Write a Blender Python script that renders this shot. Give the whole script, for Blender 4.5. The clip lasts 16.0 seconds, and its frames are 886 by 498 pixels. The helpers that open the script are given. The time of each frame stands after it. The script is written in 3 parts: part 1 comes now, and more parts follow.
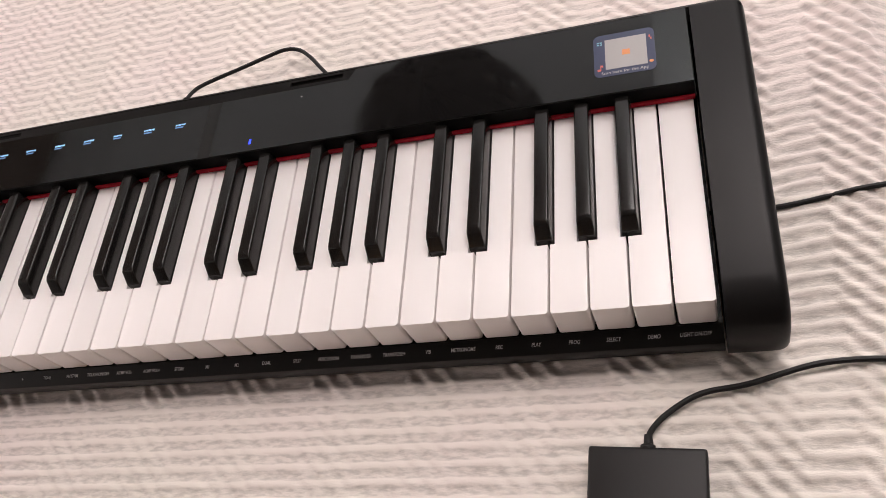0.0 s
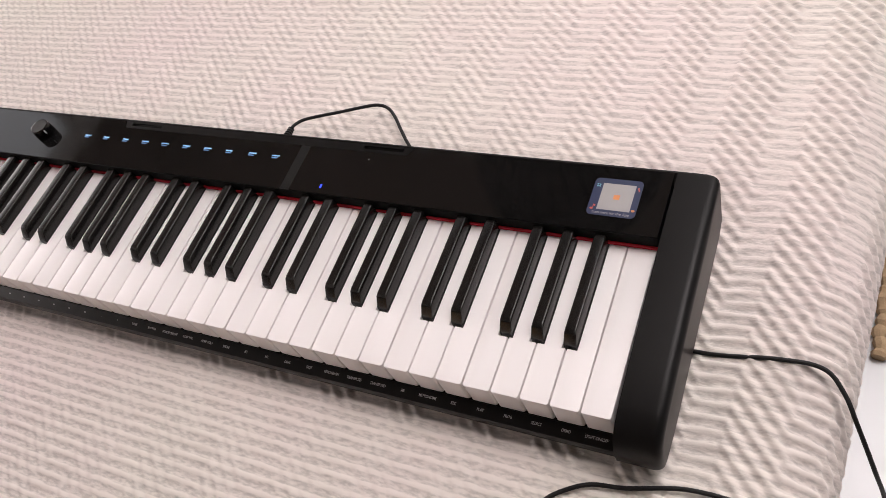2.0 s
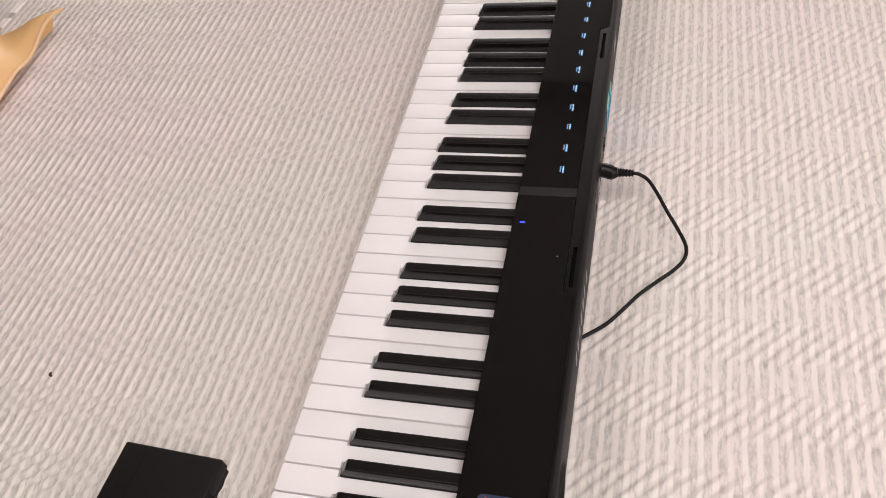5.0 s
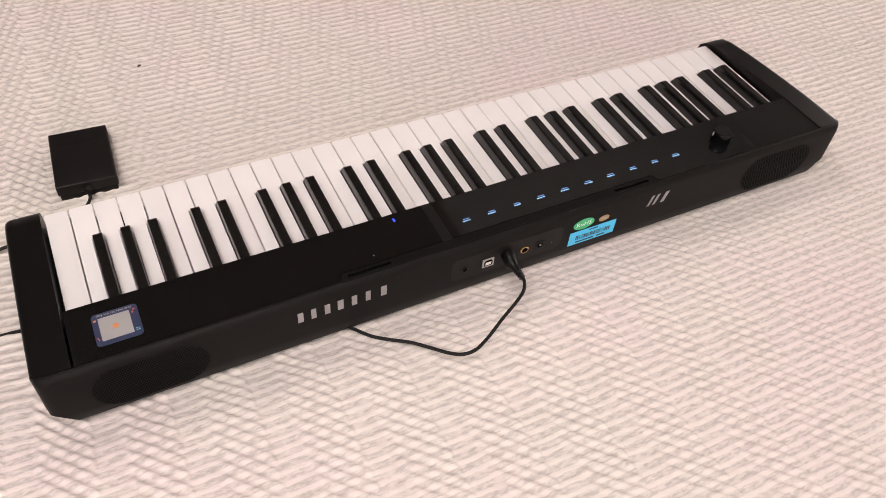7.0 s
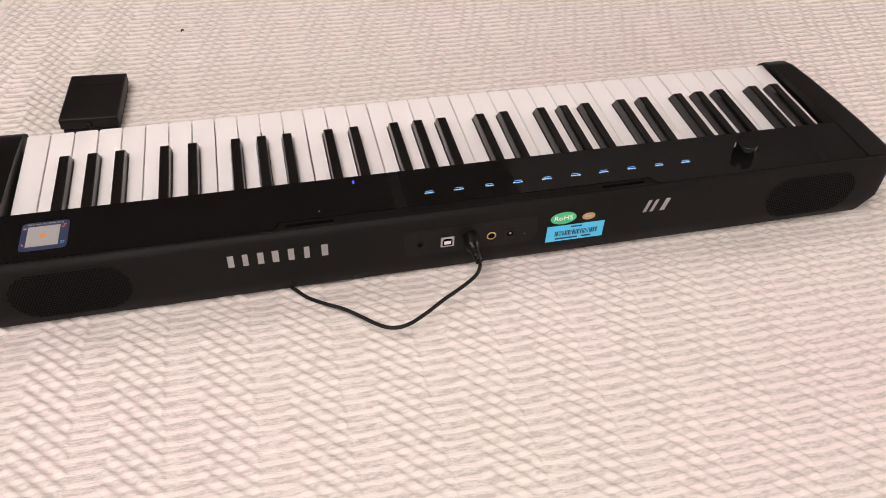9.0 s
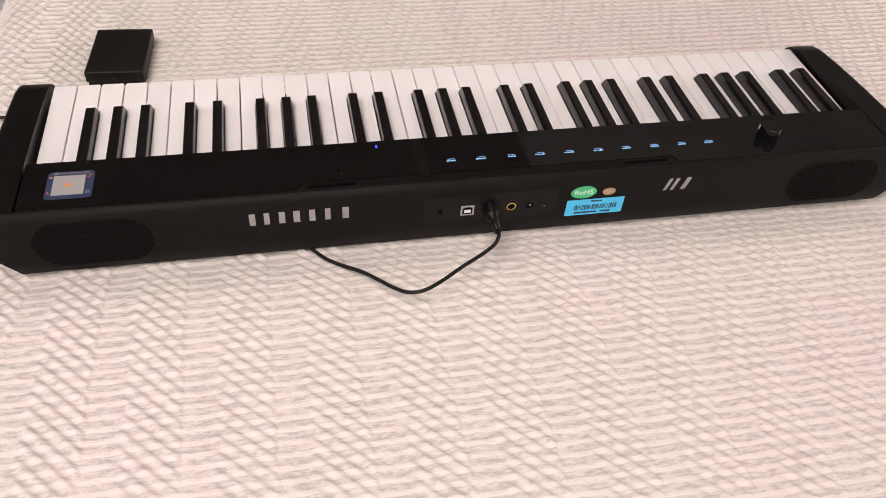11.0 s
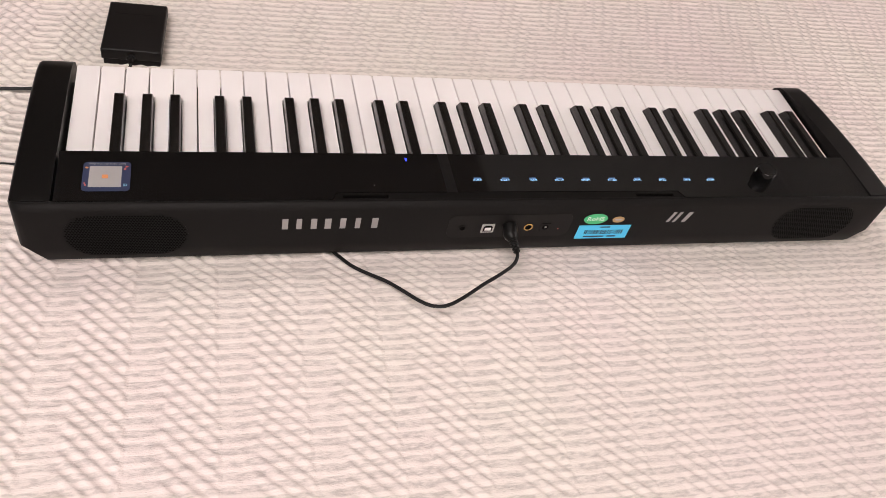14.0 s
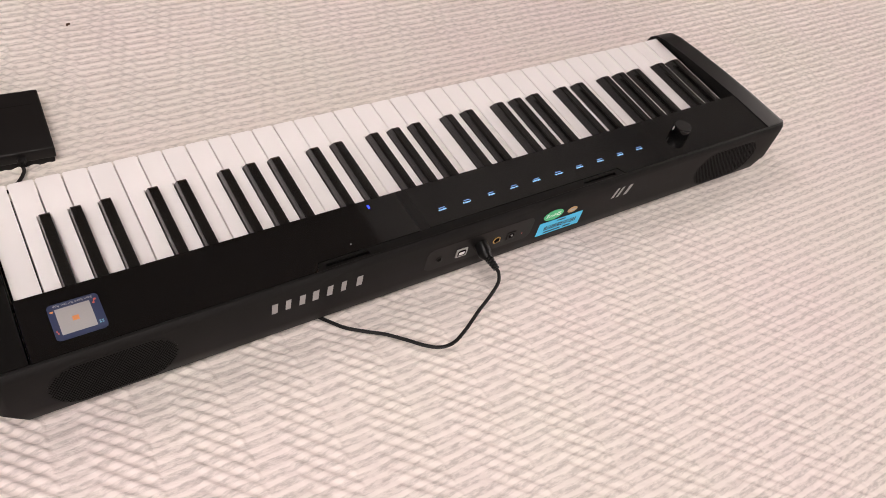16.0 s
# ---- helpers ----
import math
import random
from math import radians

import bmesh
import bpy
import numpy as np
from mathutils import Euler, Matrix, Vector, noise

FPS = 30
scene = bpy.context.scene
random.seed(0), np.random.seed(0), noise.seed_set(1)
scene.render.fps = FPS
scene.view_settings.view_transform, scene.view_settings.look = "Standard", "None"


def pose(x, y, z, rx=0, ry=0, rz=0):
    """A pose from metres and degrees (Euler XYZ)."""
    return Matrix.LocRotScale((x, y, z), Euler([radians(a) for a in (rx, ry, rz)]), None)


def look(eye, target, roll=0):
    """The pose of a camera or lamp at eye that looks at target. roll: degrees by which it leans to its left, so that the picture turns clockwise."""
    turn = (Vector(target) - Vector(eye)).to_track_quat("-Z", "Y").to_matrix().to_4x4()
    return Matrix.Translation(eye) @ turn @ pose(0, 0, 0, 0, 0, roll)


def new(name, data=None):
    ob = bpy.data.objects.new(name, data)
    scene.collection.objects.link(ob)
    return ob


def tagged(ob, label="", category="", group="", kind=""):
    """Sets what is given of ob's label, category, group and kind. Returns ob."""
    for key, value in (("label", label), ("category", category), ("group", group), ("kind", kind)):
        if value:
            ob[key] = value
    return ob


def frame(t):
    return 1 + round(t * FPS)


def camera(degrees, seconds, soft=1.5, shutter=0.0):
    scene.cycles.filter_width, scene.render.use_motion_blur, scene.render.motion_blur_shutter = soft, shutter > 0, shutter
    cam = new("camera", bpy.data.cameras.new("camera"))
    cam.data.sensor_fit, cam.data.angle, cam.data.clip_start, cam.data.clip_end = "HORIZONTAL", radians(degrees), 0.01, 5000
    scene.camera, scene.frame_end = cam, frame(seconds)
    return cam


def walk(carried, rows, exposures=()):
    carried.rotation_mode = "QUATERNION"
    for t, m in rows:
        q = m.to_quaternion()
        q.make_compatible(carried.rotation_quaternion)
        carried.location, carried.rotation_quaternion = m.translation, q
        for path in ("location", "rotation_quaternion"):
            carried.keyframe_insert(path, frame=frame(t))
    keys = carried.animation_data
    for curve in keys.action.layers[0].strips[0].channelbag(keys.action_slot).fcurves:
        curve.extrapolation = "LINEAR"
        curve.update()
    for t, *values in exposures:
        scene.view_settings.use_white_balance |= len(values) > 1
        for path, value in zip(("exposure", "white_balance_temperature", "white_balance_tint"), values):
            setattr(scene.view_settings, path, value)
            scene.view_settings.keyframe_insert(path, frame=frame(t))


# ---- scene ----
cam = camera(57.7, 16.0, soft=0.8)
PATH = [
    (0, (0.416, -0.204, 0.489), (-0.188, 0.789, -1.139), -32.5),
    (0.5, (0.445, -0.235, 0.526), (-0.232, 0.74, -1.083), -34.6),
    (1, (0.483, -0.231, 0.572), (-0.249, 0.73, -1.022), -34.2),
    (1.5, (0.515, -0.209, 0.596), (-0.275, 0.731, -0.983), -32.3),
    (2, (0.547, -0.187, 0.614), (-0.325, 0.687, -0.96), -29.3),
    (2.5, (0.557, -0.145, 0.646), (-0.421, 0.633, -0.915), -24.9),
    (3, (0.555, -0.117, 0.64), (-0.552, 0.567, -0.878), -18.2),
    (3.5, (0.594, -0.039, 0.629), (-0.673, 0.404, -0.853), -15.2),
    (3.7, (0.613, 0.008, 0.643), (-0.676, 0.348, -0.848), -14.3),
    (5.8, (0.519, 0.437, 0.621), (-0.479, -0.445, -0.871), -6.7),
    (6, (0.498, 0.487, 0.629), (-0.451, -0.425, -0.877), -2.4),
    (6.5, (0.432, 0.601, 0.666), (-0.352, -0.432, -0.857), 3.2),
    (7, (0.346, 0.665, 0.673), (-0.331, -0.492, -0.812), 5.7),
    (7.5, (0.275, 0.705, 0.624), (-0.294, -0.555, -0.822), 5.7),
    (8, (0.221, 0.732, 0.608), (-0.233, -0.595, -0.817), 4.0),
    (8.5, (0.183, 0.754, 0.588), (-0.211, -0.633, -0.797), 2.6),
    (10.8, (0.175, 0.748, 0.571), (-0.175, -0.61, -0.854), 4.8),
    (11, (0.191, 0.76, 0.576), (-0.165, -0.592, -0.854), 5.4),
    (11.5, (0.219, 0.769, 0.598), (-0.15, -0.553, -0.856), 7.4),
    (12, (0.23, 0.769, 0.611), (-0.161, -0.533, -0.855), 9.2),
    (12.5, (0.222, 0.761, 0.603), (-0.195, -0.527, -0.869), 10.8),
    (13, (0.238, 0.734, 0.616), (-0.207, -0.528, -0.871), 12.6),
    (13.5, (0.25, 0.73, 0.621), (-0.225, -0.515, -0.87), 14.3),
    (14, (0.293, 0.724, 0.624), (-0.255, -0.515, -0.847), 16.6),
    (14.5, (0.338, 0.693, 0.638), (-0.268, -0.506, -0.844), 18.7),
    (15, (0.366, 0.68, 0.642), (-0.338, -0.484, -0.824), 20.0),
    (15.5, (0.364, 0.661, 0.649), (-0.429, -0.419, -0.835), 19.6),
    (16, (0.415, 0.595, 0.658), (-0.5, -0.368, -0.837), 16.9),
]
EXPOSURE = [(0, 0.0, 6450, 10), (1.5, 0.0, 6370, 10), (2.5, -0.08, 6260, 8.5), (3.7, -0.08, 6260, 8), (5.8, -0.05, 6350, 7.5), (7, 0.0, 6550, 10), (11, 0.0, 6530, 10), (14.5, 0.0, 6530, 10), (16, -0.03, 6480, 9)]
walk(cam, [(t, look(eye, target, roll)) for t, eye, target, roll in PATH], EXPOSURE)

# ---- light ----
world = bpy.data.worlds.new("sky")
scene.world = world
world.use_nodes = True
wn = world.node_tree.nodes
sky = wn.new("ShaderNodeTexSky")
sky.sky_type, sky.sun_disc, sky.sun_elevation, sky.sun_rotation = "NISHITA", False, radians(35), radians(40)
wn["Background"].inputs["Strength"].default_value = 0.08
world.node_tree.links.new(sky.outputs[0], wn["Background"].inputs["Color"])


def daylight_lamp(x, y, z, aim, w, h, power, colour):
    data = bpy.data.lights.new("added_daylight", "AREA")
    data.shape, data.size, data.size_y, data.energy, data.color = "RECTANGLE", w, h, power, colour
    ob = new("added_daylight", data)
    ob.matrix_world = look((x, y, z), aim)
    return ob


# Area lamps added for daylight from above, west and north; no source is seen.
daylight_lamp(1.45, 1.6, 4.13, (1.45, 1.6, 0), 2.0, 2.2, 124, (1.0, 0.858, 0.815))
# Added low lamp that lifts the dim bass end of the bed.
daylight_lamp(-3.08, 0.1, 0.85, (0, 0.1, 0.85), 2.6, 1.1, 62, (1.0, 0.858, 0.810))
daylight_lamp(0.9, 5.02, 1.05, (0.9, 0, 1.05), 3.2, 1.5, 120, (1.0, 0.858, 0.820))


# ---- materials ----
PITCH, HALF, SLOPE = 0.0150, 0.0360, 1.0   # mattress quilting: ridge spacing, column width, slant
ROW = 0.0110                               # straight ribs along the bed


def material(name, colour, rough=0.5, metal=0.0, grain=0.0, scale=400.0, bump=0.0, vary=0.0, coat=0.0, emit=None, strength=0.0, spec=0.5):
    """A procedural surface: colour that varies by noise at two scales, roughness that varies with it, and a fine bump."""
    m = bpy.data.materials.new(name)
    m.use_nodes = True
    n, l = m.node_tree.nodes, m.node_tree.links
    b = n["Principled BSDF"]
    b.inputs["Base Color"].default_value = (*colour, 1)
    b.inputs["Roughness"].default_value = rough
    b.inputs["Metallic"].default_value = metal
    b.inputs["Coat Weight"].default_value = coat
    b.inputs["Specular IOR Level"].default_value = spec
    if emit:
        b.inputs["Emission Color"].default_value = (*emit, 1)
        b.inputs["Emission Strength"].default_value = strength
    co = n.new("ShaderNodeTexCoord")
    if grain or vary or bump:
        fine = n.new("ShaderNodeTexNoise")
        fine.inputs["Scale"].default_value, fine.inputs["Detail"].default_value = scale, 5
        wide = n.new("ShaderNodeTexNoise")
        wide.inputs["Scale"].default_value, wide.inputs["Detail"].default_value = 9, 4
        for t in (fine, wide):
            l.new(co.outputs["Object"], t.inputs["Vector"])
        add = n.new("ShaderNodeMath")
        add.operation = "MULTIPLY_ADD"
        l.new(fine.outputs["Fac"], add.inputs[0])
        add.inputs[1].default_value = grain
        mul = n.new("ShaderNodeMath")
        mul.operation = "MULTIPLY_ADD"
        l.new(wide.outputs["Fac"], mul.inputs[0])
        mul.inputs[1].default_value, mul.inputs[2].default_value = vary, 1 - (grain + vary) / 2
        l.new(mul.outputs[0], add.inputs[2])
        hsv = n.new("ShaderNodeHueSaturation")
        hsv.inputs["Color"].default_value = (*colour, 1)
        l.new(add.outputs[0], hsv.inputs["Value"])
        l.new(hsv.outputs[0], b.inputs["Base Color"])
        ro = n.new("ShaderNodeMath")
        ro.operation = "MULTIPLY_ADD"
        l.new(wide.outputs["Fac"], ro.inputs[0])
        ro.inputs[1].default_value, ro.inputs[2].default_value = rough * 0.5, rough * 0.75
        l.new(ro.outputs[0], b.inputs["Roughness"])
        if bump:
            bp = n.new("ShaderNodeBump")
            bp.inputs["Strength"].default_value, bp.inputs["Distance"].default_value = bump, 0.0004
            l.new(fine.outputs["Fac"], bp.inputs["Height"])
            l.new(bp.outputs[0], b.inputs["Normal"])
    return m


def panel_material():
    """Black acrylic with fingerprints and one wiped streak across it."""
    m = material("black_acrylic", (0.0060, 0.0059, 0.0060), 0.05, vary=0.3, spec=0.47)
    n, l = m.node_tree.nodes, m.node_tree.links
    b = n["Principled BSDF"]
    co = n.new("ShaderNodeTexCoord")
    sep = n.new("ShaderNodeSeparateXYZ")
    l.new(co.outputs["Object"], sep.inputs[0])
    band = n.new("ShaderNodeMath")
    band.operation = "COMPARE"
    l.new(sep.outputs["X"], band.inputs[0])
    band.inputs[1].default_value, band.inputs[2].default_value = 0.068, 0.0055
    smear = n.new("ShaderNodeTexNoise")
    smear.inputs["Scale"].default_value, smear.inputs["Detail"].default_value = 34, 6
    l.new(co.outputs["Object"], smear.inputs["Vector"])
    ramp = n.new("ShaderNodeMapRange")
    ramp.inputs["From Min"].default_value, ramp.inputs["From Max"].default_value = 0.4, 0.75
    ramp.inputs["To Min"].default_value, ramp.inputs["To Max"].default_value = 0.035, 0.1
    l.new(smear.outputs["Fac"], ramp.inputs["Value"])
    add = n.new("ShaderNodeMath")
    add.operation = "MULTIPLY_ADD"
    l.new(band.outputs[0], add.inputs[0])
    add.inputs[1].default_value = 0.3
    l.new(ramp.outputs[0], add.inputs[2])
    l.new(add.outputs[0], b.inputs["Roughness"])
    return m


def fabric_material():
    """Quilted knit: off-white yarn with a heathered grey-beige thread and a fine rib."""
    m = bpy.data.materials.new("quilted_knit")
    m.use_nodes = True
    n, l = m.node_tree.nodes, m.node_tree.links
    b = n["Principled BSDF"]
    b.inputs["Roughness"].default_value = 0.92
    b.inputs["Specular IOR Level"].default_value = 0.15
    b.inputs["Sheen Weight"].default_value = 0.15
    co = n.new("ShaderNodeTexCoord")
    stretch = n.new("ShaderNodeMapping")
    stretch.inputs["Scale"].default_value = (1, 3.0, 1)
    l.new(co.outputs["Object"], stretch.inputs["Vector"])
    heather = n.new("ShaderNodeTexNoise")
    heather.inputs["Scale"].default_value, heather.inputs["Detail"].default_value = 130, 6
    l.new(stretch.outputs[0], heather.inputs["Vector"])
    wide = n.new("ShaderNodeTexNoise")
    wide.inputs["Scale"].default_value, wide.inputs["Detail"].default_value = 3.5, 3
    l.new(co.outputs["Object"], wide.inputs["Vector"])
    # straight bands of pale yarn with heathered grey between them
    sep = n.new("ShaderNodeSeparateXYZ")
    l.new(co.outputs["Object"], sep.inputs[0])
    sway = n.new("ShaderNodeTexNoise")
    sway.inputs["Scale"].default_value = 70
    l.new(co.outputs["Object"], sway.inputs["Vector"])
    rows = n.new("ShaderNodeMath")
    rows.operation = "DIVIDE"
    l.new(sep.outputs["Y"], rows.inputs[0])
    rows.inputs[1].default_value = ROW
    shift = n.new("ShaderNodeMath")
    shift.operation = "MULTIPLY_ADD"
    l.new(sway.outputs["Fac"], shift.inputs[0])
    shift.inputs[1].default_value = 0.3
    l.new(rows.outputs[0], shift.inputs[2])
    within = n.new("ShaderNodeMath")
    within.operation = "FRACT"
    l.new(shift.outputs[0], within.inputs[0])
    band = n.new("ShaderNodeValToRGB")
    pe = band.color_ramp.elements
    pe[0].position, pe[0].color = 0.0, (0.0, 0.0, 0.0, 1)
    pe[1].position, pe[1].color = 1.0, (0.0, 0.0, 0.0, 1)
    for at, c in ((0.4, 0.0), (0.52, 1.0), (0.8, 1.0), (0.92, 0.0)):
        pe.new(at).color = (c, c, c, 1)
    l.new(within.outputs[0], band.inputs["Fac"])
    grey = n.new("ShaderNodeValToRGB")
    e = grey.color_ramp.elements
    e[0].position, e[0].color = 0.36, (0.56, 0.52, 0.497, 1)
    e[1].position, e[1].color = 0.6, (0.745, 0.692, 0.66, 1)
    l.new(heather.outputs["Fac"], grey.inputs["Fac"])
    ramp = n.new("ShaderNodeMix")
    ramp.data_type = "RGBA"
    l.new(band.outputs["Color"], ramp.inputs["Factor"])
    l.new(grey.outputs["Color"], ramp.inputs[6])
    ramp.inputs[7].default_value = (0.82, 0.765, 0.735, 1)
    tint = n.new("ShaderNodeMix")
    tint.data_type, tint.blend_type = "RGBA", "MULTIPLY"
    tr = n.new("ShaderNodeValToRGB")
    t = tr.color_ramp.elements
    t[0].position, t[0].color = 0.35, (1.0, 0.95, 0.95, 1)
    t[1].position, t[1].color = 0.65, (0.97, 0.97, 0.93, 1)
    l.new(wide.outputs["Fac"], tr.inputs["Fac"])
    tint.inputs["Factor"].default_value = 1
    l.new(ramp.outputs[2], tint.inputs[6])
    l.new(tr.outputs["Color"], tint.inputs[7])
    l.new(tint.outputs[2], b.inputs["Base Color"])
    rib = n.new("ShaderNodeTexNoise")
    rib.inputs["Scale"].default_value, rib.inputs["Detail"].default_value = 420, 4
    l.new(stretch.outputs[0], rib.inputs["Vector"])
    bp = n.new("ShaderNodeBump")
    bp.inputs["Strength"].default_value, bp.inputs["Distance"].default_value = 0.35, 0.0009
    l.new(rib.outputs["Fac"], bp.inputs["Height"])
    bp2 = n.new("ShaderNodeBump")
    bp2.inputs["Strength"].default_value, bp2.inputs["Distance"].default_value = 0.35, 0.0015
    l.new(heather.outputs["Fac"], bp2.inputs["Height"])
    l.new(bp.outputs[0], bp2.inputs["Normal"])
    l.new(bp2.outputs[0], b.inputs["Normal"])
    return m


FABRIC = fabric_material()
ACRYLIC = panel_material()
CASE = material("satin_black_plastic", (0.0070, 0.0066, 0.0064), 0.36, grain=0.25, scale=1500, bump=0.05, vary=0.25, spec=0.15)
REAR = material("matt_black_plastic", (0.0072, 0.0068, 0.0066), 0.46, grain=0.25, scale=1500, bump=0.06, vary=0.2, spec=0.09)
# Near-black colour that paints in the shade of holes, slots and gaps.
SHADE_BLACK = material("recess_shade_black", (0.0012, 0.0012, 0.0012), 0.8, vary=0.2, spec=0.04)
GRILLE = material("black_grille_mesh", (0.0022, 0.0021, 0.002), 0.6, vary=0.2, spec=0.08)
MESH = material("speaker_mesh", (0.0042, 0.004, 0.0039), 0.5, vary=0.2, spec=0.12)
IVORY = material("white_key_plastic", (0.905, 0.865, 0.855), 0.38, vary=0.03, spec=0.4)
EBONY = material("black_key_plastic", (0.0090, 0.0084, 0.0079), 0.2, grain=0.15, scale=900, bump=0.015, vary=0.3, spec=0.45)
FELT = material("red_felt", (0.5, 0.008, 0.028), 0.95, grain=0.4, scale=900, bump=0.6)
PRINT = material("pale_print", (0.42, 0.41, 0.4), 0.5, vary=0.05)
SILVER = material("silver_print", (0.33, 0.32, 0.315), 0.35, metal=0.3, vary=0.1)
GLOSS = material("gloss_black_knob", (0.003, 0.003, 0.003), 0.08, vary=0.2, spec=0.3)
GLOW = material("backlit_icon", (0.2, 0.4, 0.6), 0.4, emit=(0.33, 0.62, 1.0), strength=0.75)
GLOWBAR = material("backlit_bar", (0.1, 0.2, 0.35), 0.4, emit=(0.2, 0.42, 0.95), strength=0.28)
BLUE = material("blue_indicator", (0.02, 0.03, 0.5), 0.4, emit=(0.03, 0.06, 1.0), strength=2.2)
NAVY = material("navy_label_film", (0.035, 0.045, 0.095), 0.3, vary=0.2)
BLANK = material("label_paper", (0.36, 0.345, 0.34), 0.5, grain=0.1, scale=900)
CORAL = material("coral_ink", (0.62, 0.13, 0.1), 0.4, vary=0.1)
ORANGE = material("orange_ink", (0.68, 0.27, 0.1), 0.4, vary=0.1)
AQUA = material("aqua_ink", (0.2, 0.45, 0.55), 0.4, vary=0.1)
CYAN = material("cyan_label_paper", (0.06, 0.46, 0.72), 0.45, vary=0.08)
INK = material("dark_ink", (0.012, 0.03, 0.06), 0.5, vary=0.2)
GREEN = material("green_label_film", (0.05, 0.42, 0.17), 0.35, vary=0.1)
GOLDL = material("gold_label_film", (0.42, 0.27, 0.12), 0.35, metal=0.3, vary=0.2)
WHITE = material("white_ink", (0.8, 0.8, 0.78), 0.5, vary=0.05)
BRASS = material("brass", (0.75, 0.5, 0.18), 0.25, metal=1.0, vary=0.2)
STEEL = material("port_metal", (0.45, 0.44, 0.43), 0.35, metal=0.6, vary=0.2)
PLUGP = material("plug_plastic", (0.004, 0.0038, 0.0038), 0.35, vary=0.2, spec=0.2)
RUBBER = material("black_rubber", (0.0075, 0.007, 0.007), 0.5, grain=0.3, scale=1200, bump=0.3, vary=0.2, spec=0.25)
PEDAL = material("pedal_plastic", (0.009, 0.008, 0.0078), 0.5, spec=0.3, grain=0.3, scale=1300, bump=0.1, vary=0.15)
SATIN = material("tan_satin", (0.66, 0.4, 0.17), 0.5, grain=0.15, scale=700, bump=0.35, vary=0.25)
PIPING = material("tan_piping", (0.74, 0.5, 0.28), 0.6, grain=0.2, scale=900, bump=0.4)
OAK = material("pale_wood", (0.6, 0.49, 0.39), 0.5, grain=0.3, scale=60, bump=0.2, vary=0.2)
TILE = material("pale_floor_tile", (0.7, 0.71, 0.73), 0.25, grain=0.06, scale=30, vary=0.1)
PLASTER = material("wall_plaster", (0.55, 0.54, 0.515), 0.9, grain=0.06, scale=200, bump=0.2, vary=0.06)
CEILING = material("ceiling_paint", (0.6, 0.65, 0.66), 0.9, grain=0.06, scale=200, bump=0.2, vary=0.08)
# Dark colour for unseen room sides that the acrylic panel should mirror.
UNSEEN_DARK = material("unseen_dark_surface", (0.12, 0.08, 0.055), 0.6, grain=0.3, scale=40, bump=0.2, vary=0.3)
LAMPCLOTH = material("brown_lamp_lining", (0.22, 0.17, 0.14), 0.8, grain=0.6, scale=22, vary=0.4)
RATTAN = material("dark_rattan", (0.03, 0.02, 0.013), 0.7, grain=0.4, scale=300, bump=0.3, vary=0.3)
JUTE = material("jute", (0.42, 0.3, 0.18), 0.95, grain=0.5, scale=500, bump=0.6, vary=0.3)
LINT = material("brown_lint", (0.06, 0.03, 0.015), 0.9, grain=0.4, scale=3000)
# Emits by itself in place of the sky outside the assumed windows.
PANE_GLOW = material("glowing_pane", (0.9, 0.92, 0.92), 0.05, emit=(0.9, 0.93, 1.0), strength=0.6)


# ---- builders ----
def link_mesh(name, bm, mat, parent=None, label="", smooth=False, angle=35):
    me = bpy.data.meshes.new(name)
    bmesh.ops.recalc_face_normals(bm, faces=bm.faces)
    for f in bm.faces:
        f.smooth = smooth
    if smooth:
        for e in bm.edges:
            e.smooth = not (len(e.link_faces) == 2 and e.calc_face_angle(0) > radians(angle))
    bm.to_mesh(me)
    bm.free()
    me.materials.append(mat)
    ob = new(name, me)
    ob.parent = parent
    return tagged(ob, label)


def part(name, bm, mat, parent, label="", smooth=False):
    return link_mesh(name, bm, mat, parent, label, smooth)


def thing(name, label, category, at=(0, 0, 0), group="", kind=""):
    ob = new(name)
    ob.empty_display_size = 0.02
    ob.location = at
    return tagged(ob, label, category, group, kind)


def add_box(bm, x0, x1, y0, y1, z0, z1):
    v = [bm.verts.new(c) for c in ((x0, y0, z0), (x1, y0, z0), (x1, y1, z0), (x0, y1, z0), (x0, y0, z1), (x1, y0, z1), (x1, y1, z1), (x0, y1, z1))]
    for f in ((3, 2, 1, 0), (4, 5, 6, 7), (0, 1, 5, 4), (1, 2, 6, 5), (2, 3, 7, 6), (3, 0, 4, 7)):
        bm.faces.new([v[i] for i in f])
    return v


def box(x0, x1, y0, y1, z0, z1, bevel=0.0, seg=2):
    bm = bmesh.new()
    add_box(bm, x0, x1, y0, y1, z0, z1)
    if bevel:
        bmesh.ops.bevel(bm, geom=bm.edges[:], offset=bevel, segments=seg, affect="EDGES", profile=0.6)
    return bm


def prism(outline, axis, a, b, bevel=0.0, seg=2, limit=None):
    """An outline of two coordinates pushed from a to b along an axis ('x': y,z; 'y': x,z; 'z': x,y)."""
    bm = bmesh.new()
    put = {"x": lambda p, q, d: (d, p, q), "y": lambda p, q, d: (p, d, q), "z": lambda p, q, d: (p, q, d)}[axis]
    lo = [bm.verts.new(put(p, q, a)) for p, q in outline]
    hi = [bm.verts.new(put(p, q, b)) for p, q in outline]
    bm.faces.new(lo)
    bm.faces.new(hi)
    for i in range(len(lo)):
        j = (i + 1) % len(lo)
        bm.faces.new((lo[i], lo[j], hi[j], hi[i]))
    bmesh.ops.recalc_face_normals(bm, faces=bm.faces)
    if bevel:
        edges = [e for e in bm.edges if limit is None or limit(e)]
        bmesh.ops.bevel(bm, geom=edges, offset=bevel, segments=seg, affect="EDGES", profile=0.6)
    return bm


